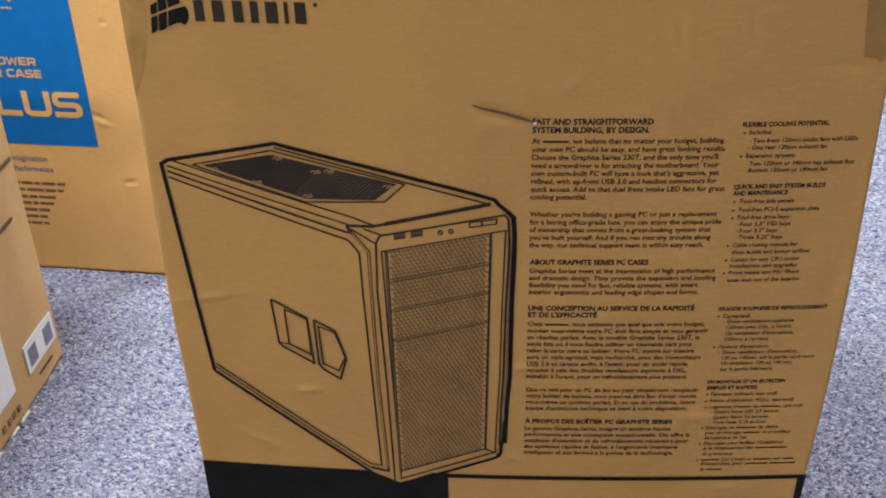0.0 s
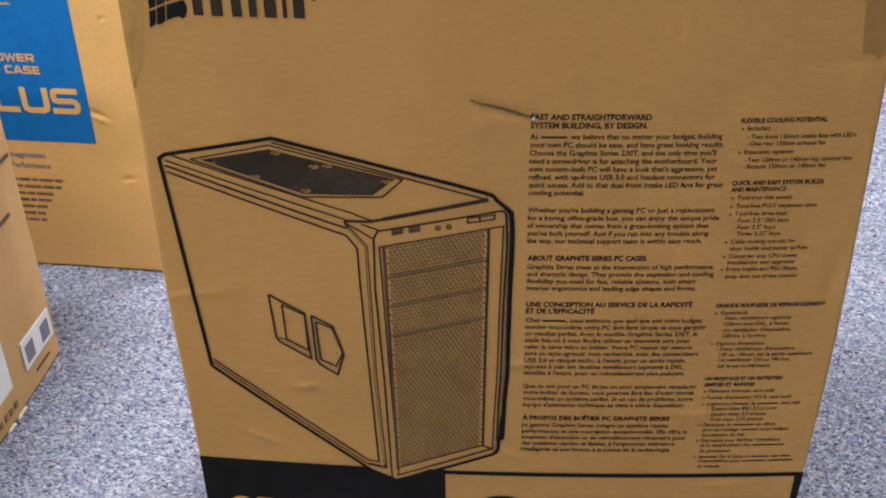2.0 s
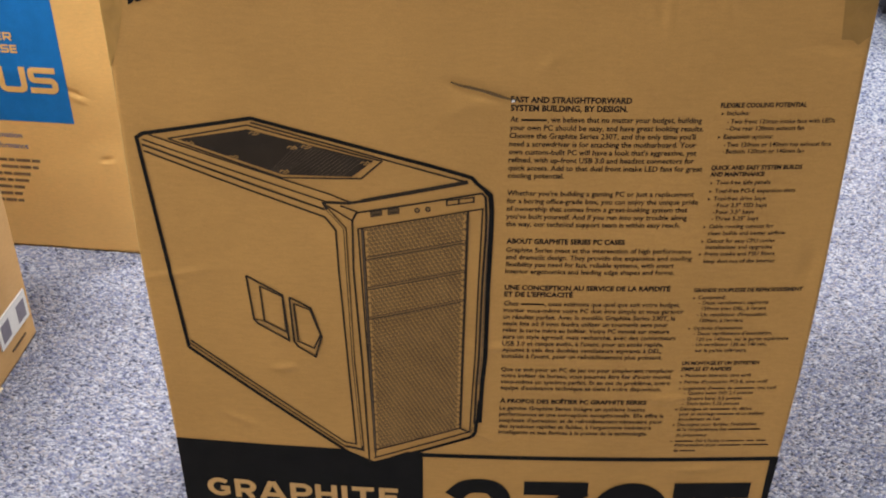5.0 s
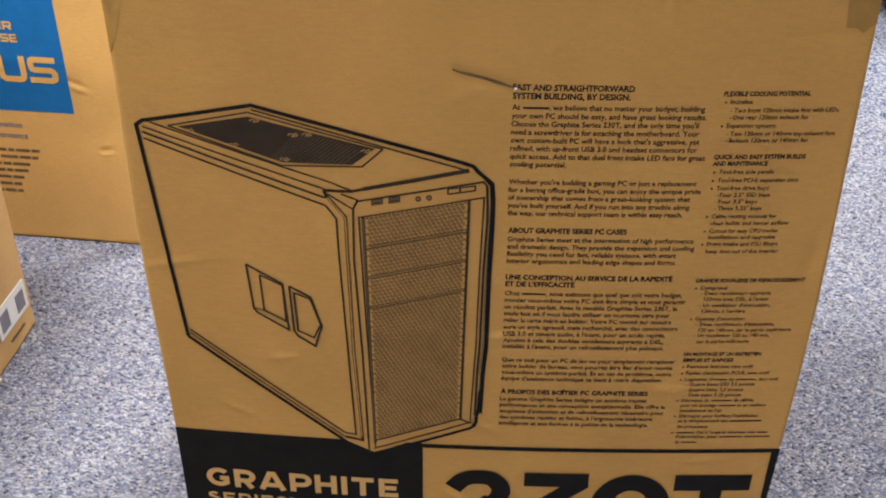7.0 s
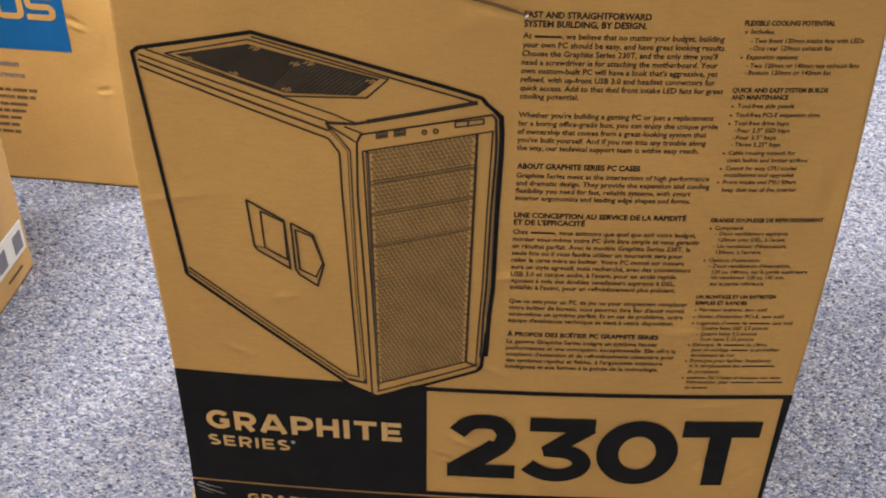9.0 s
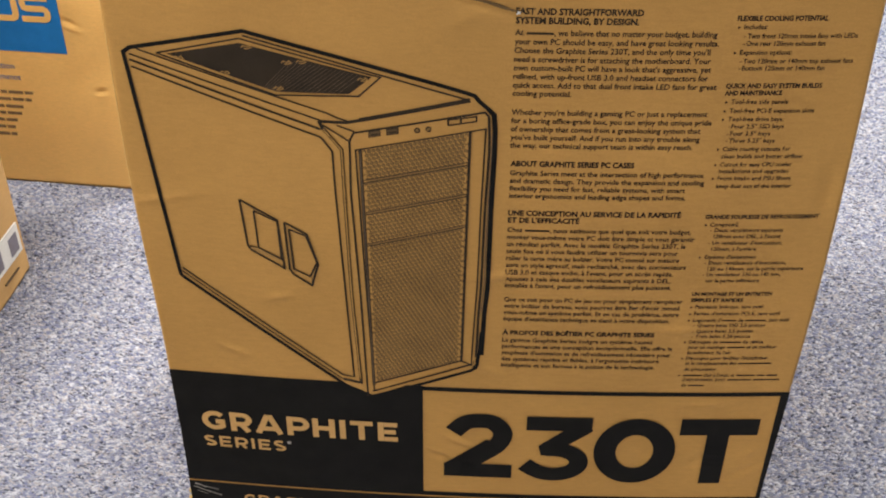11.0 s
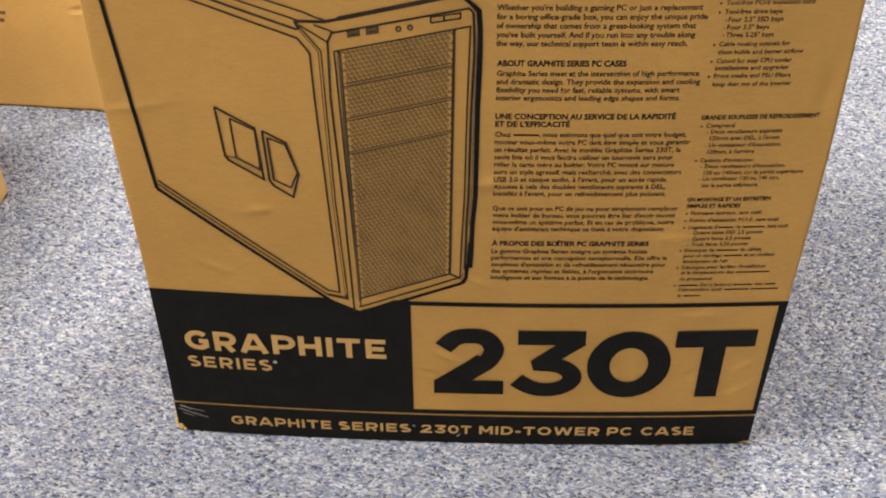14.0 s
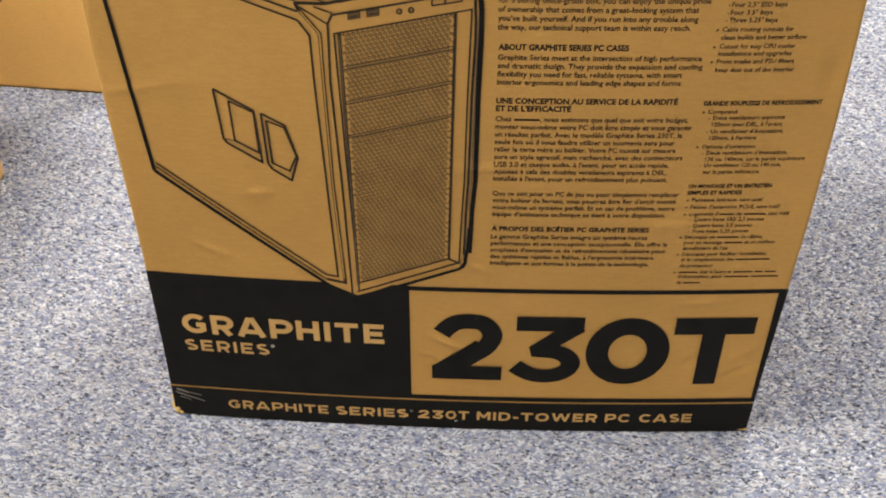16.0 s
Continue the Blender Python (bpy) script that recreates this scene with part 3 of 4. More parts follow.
letters("title_letter", "GRAPHITE", 23.6, 192.5, 105.0, 127.2, 0.235, KRAFT_BRIGHTENED, 0.19, "bare cardboard letter")
letters("subtitle_letter", "SERIES", 23.0, 94.0, 84.6, 97.4, 0.205, KRAFT_BRIGHTENED, 0.26, "bare cardboard letter")
for word, xa, xb in (("GRAPHITE", 50.9, 140.2), ("SERIES", 147.2, 210.2), ("230T", 219.2, 264), ("MID-TOWER", 270.9, 375.8), ("PC", 382.9, 404.6), ("CASE", 412.7, 458.8)):
    letters("footer_letter", word, xa, xb, 14.2, 24.9, 0.215, KRAFT_BRIGHTENED, 0.20, "bare cardboard letter")
for ch, xa, xb, za, zb, t in (("2", 231.8, 290.4, 64.7, 143.0, 0.24), ("3", 294.6, 356.4, 63.9, 142.0, 0.23), ("0", 359.2, 428.0, 63.0, 140.8, 0.245), ("T", 429.4, 494.8, 63.0, 140.8, 0.248)):
    letters("model_digit", ch, xa, xb, za, zb, t, BLACK, label="large black printed character")
printed("trade_mark_dot", [filled(arc(98, 95.5, 1.8, 1.8, 0, 330, 11), 0.00105)], SCUFF)
printed("trade_mark_dot", [filled(arc(213.5, 23.0, 1.6, 1.6, 0, 330, 11), 0.00105)], SCUFF)


def plain_letters(lines, mat, name, cap, x_left=None, bold=0.0, label="", surface=on_face, parent=carton, lift=0.0006):
    """Small type in the built-in font. lines: (left, right, middle height, words) in millimetres; words in braces become bars."""
    made = []
    for left, right, mid, words in lines:
        runs, at = [], 0.0
        for piece in words.replace("{", "|{").replace("}", "|").split("|"):
            if piece.startswith("{"):
                wide = 0.56 * len(piece[1:])
                runs.append((at, wide, None))
                at += wide
            elif piece:
                cu = bpy.data.curves.new("type", "FONT")
                cu.body, cu.size, cu.offset, cu.resolution_u = piece, 1.0, bold, 2
                ob = new("type", cu)
                runs.append((at, None, ob))
        made.append((left, right, mid, runs))
    bpy.context.view_layer.update()
    graph = bpy.context.evaluated_depsgraph_get()
    verts, faces = [], []
    for left, right, mid, runs in made:
        flat, tris, at = [], [], 0.0
        for _, wide, ob in runs:
            if ob is None:
                k = len(flat)
                flat += [(at + 0.05, 0.10), (at + wide, 0.10), (at + wide, 0.38), (at + 0.05, 0.38)]
                tris.append((k, k + 1, k + 2, k + 3))
                at += wide + 0.05
                continue
            me = bpy.data.meshes.new_from_object(ob.evaluated_get(graph))
            k = len(flat)
            flat += [(at + v.co.x, v.co.y) for v in me.vertices]
            tris += [tuple(k + i for i in p.vertices) for p in me.polygons]
            body = ob.data.body
            at = max([at] + [x for x, _ in flat]) + 0.05 + (0.25 if body.endswith(" ") else 0)
            bpy.data.meshes.remove(me)
        if not flat:
            continue
        xa, xb = min(x for x, _ in flat), max(x for x, _ in flat)
        s = (right - left) / (xb - xa)
        k = len(verts)
        verts += [surface((left + (x - xa) * s) / 1000, (mid - cap / 2 + y * cap / 0.70) / 1000, lift) for x, y in flat]
        faces += [tuple(i + k for i in t) for t in tris]
    for *_, runs in made:
        for *_, ob in runs:
            if ob:
                cu = ob.data
                bpy.data.objects.remove(ob)
                bpy.data.curves.remove(cu)
    return mesh_object(name, verts, faces, mat, parent, label)


BLOCKS = []
BLOCKS.append(("heading", [
    (276, 357.7, 502.2, 'FAST AND STRAIGHTFORWARD'),
    (276, 355.3, 495.9, 'SYSTEM BUILDING, BY DESIGN.'),
]))
BLOCKS.append(("paragraph", [
    (276, 406.6, 487.5, 'At {aaaaaa}, we believe that no matter your budget, building'),
    (276, 408.6, 481.1, 'your own PC should be easy, and have great looking results.'),
    (276, 403.9, 474.8, "Choose the Graphite Series 230T, and the only time you'll"),
    (276, 405.1, 468.4, 'need a screwdriver is for attaching the motherboard. Your'),
    (276, 406.1, 462.1, "own custom-built PC will have a look that's aggressive, yet"),
    (276, 405.2, 455.7, 'refined, with up-front USB 3.0 and headset connectors for'),
    (276, 411.7, 449.3, 'quick access. Add to that dual front intake LED fans for great'),
    (276, 315.5, 443, 'cooling potential.'),
]))
BLOCKS.append(("paragraph", [
    (276, 408.6, 428.6, "Whether you're building a gaming PC or just a replacement"),
    (276, 412.5, 422, 'for a boring office-grade box, you can enjoy the unique pride'),
    (276, 405.7, 415.4, 'of ownership that comes from a great-looking system that'),
    (276, 406.2, 408.8, "you've built yourself. And if you run into any trouble along"),
    (276, 402, 402.3, 'the way, our technical support team is within easy reach.'),
]))
BLOCKS.append(("heading", [
    (277, 363.5, 387.2, 'ABOUT GRAPHITE SERIES PC CASES'),
]))
BLOCKS.append(("paragraph", [
    (277, 413, 379.4, 'Graphite Series meet at the intersection of high performance'),
    (277, 414.3, 372.9, 'and dramatic design. They provide the expansion and cooling'),
    (277, 401.6, 366.4, 'flexibility you need for fast, reliable systems, with smart'),
    (277, 402.7, 360, 'interior ergonomics and leading edge shapes and forms.'),
]))
BLOCKS.append(("heading", [
    (277, 401.6, 344.9, 'UNE CONCEPTION AU SERVICE DE LA RAPIDITÉ'),
    (277, 328.9, 338.6, "ET DE L'EFFICACITÉ"),
]))
BLOCKS.append(("paragraph", [
    (277, 410.8, 329.9, 'Chez {aaaaaa}, nous estimons que quel que soit votre budget,'),
    (277, 414.4, 323.4, 'monter vous-même votre PC doit être simple et vous garantir'),
    (277, 408.6, 316.9, 'un résultat parfait. Avec le modèle Graphite Series 230T, la'),
    (277, 403.9, 310.5, 'seule fois où il vous faudra utiliser un tournevis sera pour'),
    (277, 405.6, 304, 'relier la carte mère au boîtier. Votre PC monté sur mesure'),
    (277, 411.3, 297.5, 'aura un style agressif, mais recherché, avec des connecteurs'),
    (277, 402.6, 291, "USB 3.0 et casque audio, à l'avant, pour un accès rapide."),
    (277, 401.7, 284.5, 'Ajoutez à cela des doubles ventilateurs aspirants à DEL,'),
    (277, 402.9, 278.1, "installés à l'avant, pour un refroidissement plus puissant."),
]))
BLOCKS.append(("paragraph", [
    (277, 413.5, 264.5, 'Que ce soit pour un PC de jeu ou pour simplement remplacer'),
    (277, 412.1, 258.1, "votre boîtier de bureau, vous pourrez être fier d'avoir monté"),
    (277, 412, 251.7, 'vous-même un système parfait. Et en cas de problème, notre'),
    (277, 405.9, 245.3, "équipe d'assistance technique se tient à votre disposition."),
]))
BLOCKS.append(("heading", [
    (277, 395.6, 231.2, 'À PROPOS DES BOÎTIER PC GRAPHITE SERIES'),
]))
BLOCKS.append(("paragraph", [
    (277, 395.2, 223.7, 'La gamme Graphite Series intègre un système hautes'),
    (277, 411.2, 217.1, 'performances et une conception exceptionnelle. Elle offre la'),
    (277, 410.8, 210.5, "souplesse d'extension et de refroidissement nécessaire pour"),
    (277, 402.2, 203.9, "des systèmes rapides et fiables, à l'ergonomie intérieure"),
    (277, 399.7, 197.3, 'intelligente et aux formes à la pointe de la technologie.'),
]))
BLOCKS.append(("small_heading", [
    (417.8, 476.4, 498.8, 'FLEXIBLE COOLING POTENTIAL'),
]))
BLOCKS.append(("bullet_list", [
    (423, 438.3, 493, 'Includes:'),
    (426.2, 498, 486.5, 'Two front 120mm intake fans with LEDs'),
    (426.2, 477.8, 481.2, 'One rear 120mm exhaust fan'),
    (423, 457.1, 474.9, 'Expansion options:'),
    (426.2, 498.7, 468.6, 'Two 120mm or 140mm top exhaust fans'),
    (426.2, 480.9, 463.4, 'Bottom 120mm or 140mm fan'),
]))
BLOCKS.append(("small_heading", [
    (417.8, 482, 450.4, 'QUICK AND EASY SYSTEM BUILDS'),
    (417.8, 456.3, 445.1, 'AND MAINTENANCE'),
]))
BLOCKS.append(("bullet_list", [
    (423, 461.6, 438.5, 'Tool-free side panels'),
    (423, 480.5, 431.6, 'Tool-free PCI-E expansion slots'),
    (423, 460.9, 425.2, 'Tool-free drive bays:'),
    (426.2, 462.1, 419.5, 'Four 2.5" SSD bays'),
    (426.2, 453.7, 413.9, 'Four 3.5" bays'),
    (426.2, 457.9, 408.3, 'Three 5.25" bays'),
    (423, 470, 401.6, 'Cable routing cutouts for'),
    (423, 479.9, 395.6, 'clean builds and better airflow'),
    (423, 473.5, 389, 'Cutout for easy CPU cooler'),
    (423, 472.1, 383.5, 'installations and upgrades'),
    (423, 474.9, 377.5, 'Front intake and PSU filters'),
    (423, 476.3, 371, 'keep dust out of the interior'),
]))
BLOCKS.append(("small_heading", [
    (419.3, 501.8, 344.4, 'GRANDE SOUPLESSE DE REFROIDISSEMENT'),
]))
BLOCKS.append(("bullet_list", [
    (423.6, 444.5, 337.7, 'Comprend:'),
    (427.7, 477.8, 332.7, 'Deux ventilateurs aspirants'),
    (427.7, 476.9, 327.1, "120mm avec DEL, à l'avant"),
    (427.7, 479.1, 321.3, "Un ventilateur d'évacuation,"),
    (427.7, 460.9, 315.7, "120mm, à l'arrière"),
    (423.6, 461.9, 308.4, "Options d'extension:"),
    (427.7, 485.6, 303, "Deux ventilateurs d'évacuation,"),
    (427.7, 499.4, 297.4, '120 ou 140mm, sur la partie supérieure'),
    (427.7, 483.3, 292.1, 'Un ventilateur 120 ou 140 mm,'),
    (427.7, 468.3, 286.2, 'sur la partie inférieure'),
]))
BLOCKS.append(("small_heading", [
    (419.3, 480.3, 273.3, 'UN MONTAGE ET UN ENTRETIEN'),
    (419.3, 459.3, 267.3, 'SIMPLES ET RAPIDES'),
]))
BLOCKS.append(("bullet_list", [
    (423.6, 475.6, 260.8, 'Panneaux latéraux, sans outil'),
    (423.6, 489.8, 254, "Fentes d'extension PCI-E, sans outil"),
    (423.6, 498, 247.4, "Logements d'{aaaaa} de {aaaaaaa}, sans outil"),
    (427.7, 480.2, 242.3, 'Quatre baies SSD 2,5 pouces'),
    (427.7, 472.2, 236.5, 'Quatre baies 3,5 pouces'),
    (427.7, 470.9, 231, 'Trois baies 5,25 pouces'),
    (423.6, 482.5, 225.2, 'Découpes de {aaaaaaa} de câbles,'),
    (423.6, 493.4, 219.8, 'pour un montage {aaaaaa} et un meilleur'),
    (423.6, 458.5, 214.1, "écoulement de l'air"),
    (423.6, 488.4, 208.2, "Découpes pour faciliter l'installation"),
    (423.6, 492.3, 202.8, 'et le remplacement des {aaaaaaaaaaa}'),
    (423.6, 449.3, 196.5, 'du processeur'),
    (423.6, 499.4, 190, "{aaaaaaa} d'air à l'avant et {aaaaaaa} {aaa} {aaaa}"),
    (423.6, 502.2, 185.2, "d'alimentation, pour {aaaaaaaa} {aaaaaaaaa}"),
    (423.6, 441.9, 179.1, 'de {aaaaaa}'),
]))
BULLETS = [(420, 492.4), (420, 474.3), (420, 437.9), (420, 431), (420, 424.6), (420, 401), (420, 388.4), (420, 376.9), (420.8, 337.1), (420.8, 307.8), (420.8, 260.2), (420.8, 253.4), (420.8, 246.8), (420.8, 224.6), (420.8, 207.6), (420.8, 189.4)]
DASHES = [(424.6, 485.9), (424.6, 480.6), (424.6, 468), (424.6, 462.8), (424.6, 418.9), (424.6, 413.3), (424.6, 407.7), (425.2, 332.1), (425.2, 320.7), (425.2, 302.4), (425.2, 291.5), (425.2, 241.7), (425.2, 235.9), (425.2, 230.4)]
STYLE = {"heading": (4.4, 0.035, "bold dark capitals printed on cardboard"), "paragraph": (4.2, 0.018, "small dark print in several lines"),
         "small_heading": (3.5, 0.035, "small bold dark capitals printed on cardboard"), "bullet_list": (3.5, 0.016, "list in small dark print")}
for name, lines in BLOCKS:
    cap, bold, label = STYLE[name]
    if lines[0][0] < 300:
        lines = [(xa, xb, z + 1.1 * math.exp(-((z - 285) / 110) ** 2), words) for xa, xb, z, words in lines]
    plain_letters(lines, TEXT_INK if "heading" in name else PRINT_INK, name, cap, bold=bold, label=label)
for x, z in BULLETS:
    printed("bullet_mark", [filled([(x - 0.9, z - 1.1), (x + 0.9, z), (x - 0.9, z + 1.1)], 0.0006)], TEXT_INK)
for x, z in DASHES:
    printed("dash_mark", [filled([(x - 0.5, z - 0.3), (x + 0.5, z - 0.3), (x + 0.5, z + 0.3), (x - 0.5, z + 0.3)], 0.0006)], TEXT_INK)


# the maker's mark: plain dark shapes
def maker_mark():
    sails = [filled(p, 0.0006) for p in (
        [(22.6, 571.6), (27.4, 573.5), (26.2, 564.1), (24.2, 561.6), (21.3, 560.2)], [(28.2, 574.1), (34.2, 576.5), (32.9, 565.6), (30.2, 563.3), (26.9, 562.7)],
        [(35.2, 576.8), (47.3, 580.6), (48.7, 577.6), (48.9, 573.6), (47.6, 569.8), (45.4, 567.3), (42.6, 568.8), (39.4, 568.2), (33.8, 565.6)],
        [(23.2, 580.2), (28.1, 582.6), (27.7, 575.3), (22.9, 573.4)], [(28.9, 585.2), (34.9, 588.6), (34.5, 578.1), (28.4, 575.7)],
        [(35.7, 588.9), (44.6, 591.0), (44.1, 582.3), (35.5, 578.8)])]
    for sail in sails:
        printed("emblem_shape", [sail], BLACK, label="plain black slanted shape")
    for bar in [filled([(x + 0.15 * w, 570.2), (x + 0.85 * w, 570.2), (x + 0.85 * w, 585.0), (x + 0.15 * w, 585.0)], 0.0006) for x, w in
            ((51.5, 9.5), (63.5, 11), (77.5, 9.5), (89.5, 7.5), (99.0, 11.5), (112.5, 4.0), (118.5, 10.5))]:
        printed("wordmark_bar", [bar], TEXT_INK, label="plain dark printed bar")
    printed("trade_mark_dot", [filled(arc(134.0, 583.5, 1.5, 1.5, 0, 330, 11), 0.0006)], TEXT_INK)


maker_mark()


def wear():
    # a torn crease beside the first heading: lifted paper, its shadow coloured dark
    line = [(0.2352, 0.5137), (0.2415, 0.5108), (0.2485, 0.5090), (0.2570, 0.5068), (0.2660, 0.5040), (0.2770, 0.5010)]
    verts, faces = [], []
    for i, (x, z) in enumerate(line):
        w = (0.0006, 0.0012, 0.0016, 0.0016, 0.0019, 0.0010)[i]
        verts += [on_face(x, z + w, 0.0004), on_face(x, z, 0.0016), on_face(x, z - w * 0.5, 0.0002)]
        if i:
            k = 3 * i
            faces += [(k - 3, k, k + 1, k - 2), (k - 2, k + 1, k + 2, k - 1)]
    mesh_object("shaded_torn_crease", verts, faces, GRILLE_INK, carton, "torn crease in the cardboard, its shadow coloured dark")
    printed("paper_flake", [filled([(276.2, 499.6), (278.6, 500.2), (279.2, 501.6), (277.0, 501.8)], 0.0010)], WHITE, label="white flake of torn paper")
    # packing tape folded over both top corners, its lower ends torn unevenly
    def right_strip(u, v):
        foot = 0.5451 - 0.0042 * math.exp(-((u - 0.62) / 0.16) ** 2) + 0.0022 * u ** 4
        z = foot + (H + 0.002 - foot) * v
        x = 0.4906 - 0.0066 * v + (edge_right(z) - 0.0012 - 0.4906 + 0.0066 * v) * u
        return on_face(x, z, 0.0002 + 0.0006 * math.sin(math.pi * u) * max(0.0, noise.noise((x * 90, 2, z * 140))))

    def left_strip(u, v):
        z = 0.5150 + (H + 0.002 - 0.5150) * v
        reach = 0.0175 * (1 - (1 - v) ** 2.2) + 0.001
        x = edge_left(z) + 0.0010 + reach * u
        return on_face(x, z, 0.0002 + 0.0008 * math.sin(math.pi * u) * max(0.0, noise.noise((x * 130, 7, z * 70))))
    for strip, mat in ((left_strip, TAPE), (right_strip, TAPE_DOUBLE)):
        n, k = 22, 10
        verts = [strip(i / k, j / n) for j in range(n + 1) for i in range(k + 1)]
        faces = [(q, q + 1, q + k + 2, q + k + 1) for q in (j * (k + 1) + i for j in range(n) for i in range(k))]
        mesh_object("tape_strip", verts, faces, mat, carton, "strip of brown packing tape over the corner", True)
    # worn paper along the upright edges; its pale colour also paints their light rim
    r = 0.004
    for sign, edge, z0, z1 in ((1, edge_left, 0.173, 0.58), (-1, edge_right, 0.173, 0.545)):
        verts, faces = [], []
        for j in range(61):
            z = z0 + (z1 - z0) * j / 60
            wide = 0.0011 + 0.0005 * noise.noise((sign, 5, z * 60))
            for d in (0.0001, wide * 0.5, wide):
                p = on_face(edge(z) + sign * d, z, 0.00015)
                verts.append((p.x - sign * 0.0001, p.y + r - math.sqrt(r * r - (r - d) ** 2), z))
            if j:
                k = 3 * j
                faces += [(k - 3, k - 2, k + 1, k), (k - 2, k - 1, k + 2, k + 1)]
        mesh_object("worn_bright_edge", verts, faces, TORN, carton, "worn edge of the cardboard, coloured paler for its bright rim", True)
    # crushed bottom corner with bare fibre and rubbed ink
    bm = bmesh.new()
    for k, (x, y, z, r) in enumerate(((0.001, 0.002, 0.010, 0.0042), (0.003, 0.0005, 0.005, 0.0040), (0.0005, 0.004, 0.018, 0.0030), (0.006, -0.0005, 0.002, 0.0022))):
        made = bmesh.ops.create_icosphere(bm, subdivisions=2, radius=r)["verts"]
        for v in made:
            v.co = Vector((v.co.x * 0.8, v.co.y * 0.5, v.co.z * 1.25)) * (1 + 0.5 * noise.noise(v.co * 500 + Vector((k, 0, 0)))) + Vector((x, y, max(z, 0.003)))
            v.co.z = max(v.co.z, 0.0005)
    part("crushed_corner", bm, TORN, carton, "crushed corner with bare yellow fibre")
    printed("scuff", [stroke(p, w, 0.0009 + 0.00002 * i) for i, (p, w) in enumerate((
        ([(6, 33.5), (16, 30.5), (28, 28.0)], 1.1), ([(5, 30.0), (16, 25.5), (30, 20.5)], 1.3), ([(8, 24.5), (18, 21.0)], 0.7), ([(7, 34.5), (12, 32.5), (16, 29)], 0.9)))], SCUFF, label="rubbed scratches in the ink")
    printed("ink_chip", [filled([(251.0, 10.6), (252.6, 11.2), (254.2, 13.0), (253.4, 13.2), (252.0, 11.9)], 0.0009)], WHITE, label="small white chip in the ink")
    printed("ink_chip", [filled([(500, 3), (511, 2.4), (510, 5.5), (506, 4.2)], 0.0009)], TORN, label="small chip in the ink")


wear()


# ---- the carton behind, with a blue printed field ----
def front(x, z, w, h, dents):
    """How a plain carton's front panel waves and dents."""
    y = -0.0015 * math.sin(math.pi * min(max(x / w, 0), 1)) * math.sin(math.pi * min(1, z / h + 0.1)) + 0.0006 * noise.noise((x * 16, w, z * 9))
    return y + sum(k * math.exp(-(((x - cx) / a) ** 2 + ((z - cz - (x - cx) * lean) / b) ** 2)) for cx, cz, a, b, lean, k in dents)


def plain_carton(name, label, size, at, turn, mat, dents=()):
    w, d, h = size
    root = thing(name, label, "carton", at, turn)
    nx, nz = 200, 200
    verts, faces, rings = [], [], []
    for j in range(nz + 1):
        z = 0.0006 + (h - 0.0006) * j / nz
        rnd = lambda a: 0.0008 * noise.noise((a, w * 9, z * 40))
        ring = [(w * i / nx + (rnd(1) if i == 0 else rnd(2) if i == nx else 0), 0.0025 * (i in (0, nx)) + front(w * i / nx, z, w, h, dents), z) for i in range(nx + 1)]
        ring += [(w + 0.0012 * math.sin(math.pi * k / 12) * math.sin(math.pi * min(1, z / h + 0.15)), d * k / 12, z) for k in range(1, 12)]
        ring += [(w - 0.002, d, z), (0.002, d, z)]
        rings.append(list(range(len(verts), len(verts) + len(ring))))
        if j < 2:
            inset = 0.004 if j == 0 else 0.0
            z = 0.0006 if j == 0 else 0.005
            ring = [(min(max(px, inset), w - inset), min(max(py, inset), d - inset), z) for px, py, _ in ring]
        verts += ring
    n = len(rings[0])
    for a, b in zip(rings, rings[1:]):
        faces += [(a[i], a[(i + 1) % n], b[(i + 1) % n], b[i]) for i in range(n)]
    faces += [tuple(reversed(rings[0])), tuple(rings[-1])]
    mesh_object("body", verts, faces, mat, root, smooth=True)
    for y0, y1 in ((0.003, d / 2 - 0.001), (d / 2 + 0.001, d - 0.003)):
        bm = bmesh.new()
        block(bm, (0.004, y0, h + 0.0005), (w - 0.004, y1, h + 0.0045), 0.001)
        part("top_flap", bm, mat, root)
    return root


BACK_TURN = -4.7
BACK_DENTS = ((0.5888, 0.3590, 0.0030, 0.0022, 0, 0.0032), (0.5888, 0.3542, 0.004, 0.002, 0, -0.0012), (0.5610, 0.2348, 0.010, 0.0022, -0.45, 0.0034), (0.5630, 0.2272, 0.009, 0.0026, -0.4, -0.0022), (0.5854, 0.1442, 0.008, 0.0022, 0.1, 0.003), (0.5854, 0.1385, 0.008, 0.0025, 0.1, -0.0012), (0.59, 0.30, 0.02, 0.05, 0, 0.0012), (0.585, 0.17, 0.05, 0.02, 0.4, 0.0010))
back = plain_carton("carton", "large kraft carton with a blue printed field, behind the others", (0.62, 0.26, 0.62), (-0.80, 0.5716, 0), BACK_TURN, KRAFT_BACK,
                    BACK_DENTS)


def on_back(x, z, lift=0.0):
    """A place on the rear carton's front, x along it from its left end."""
    x, z = x + 0.0065, z + 0.005
    return Vector((x, front(x, z, 0.62, 0.62, BACK_DENTS) - lift, z))


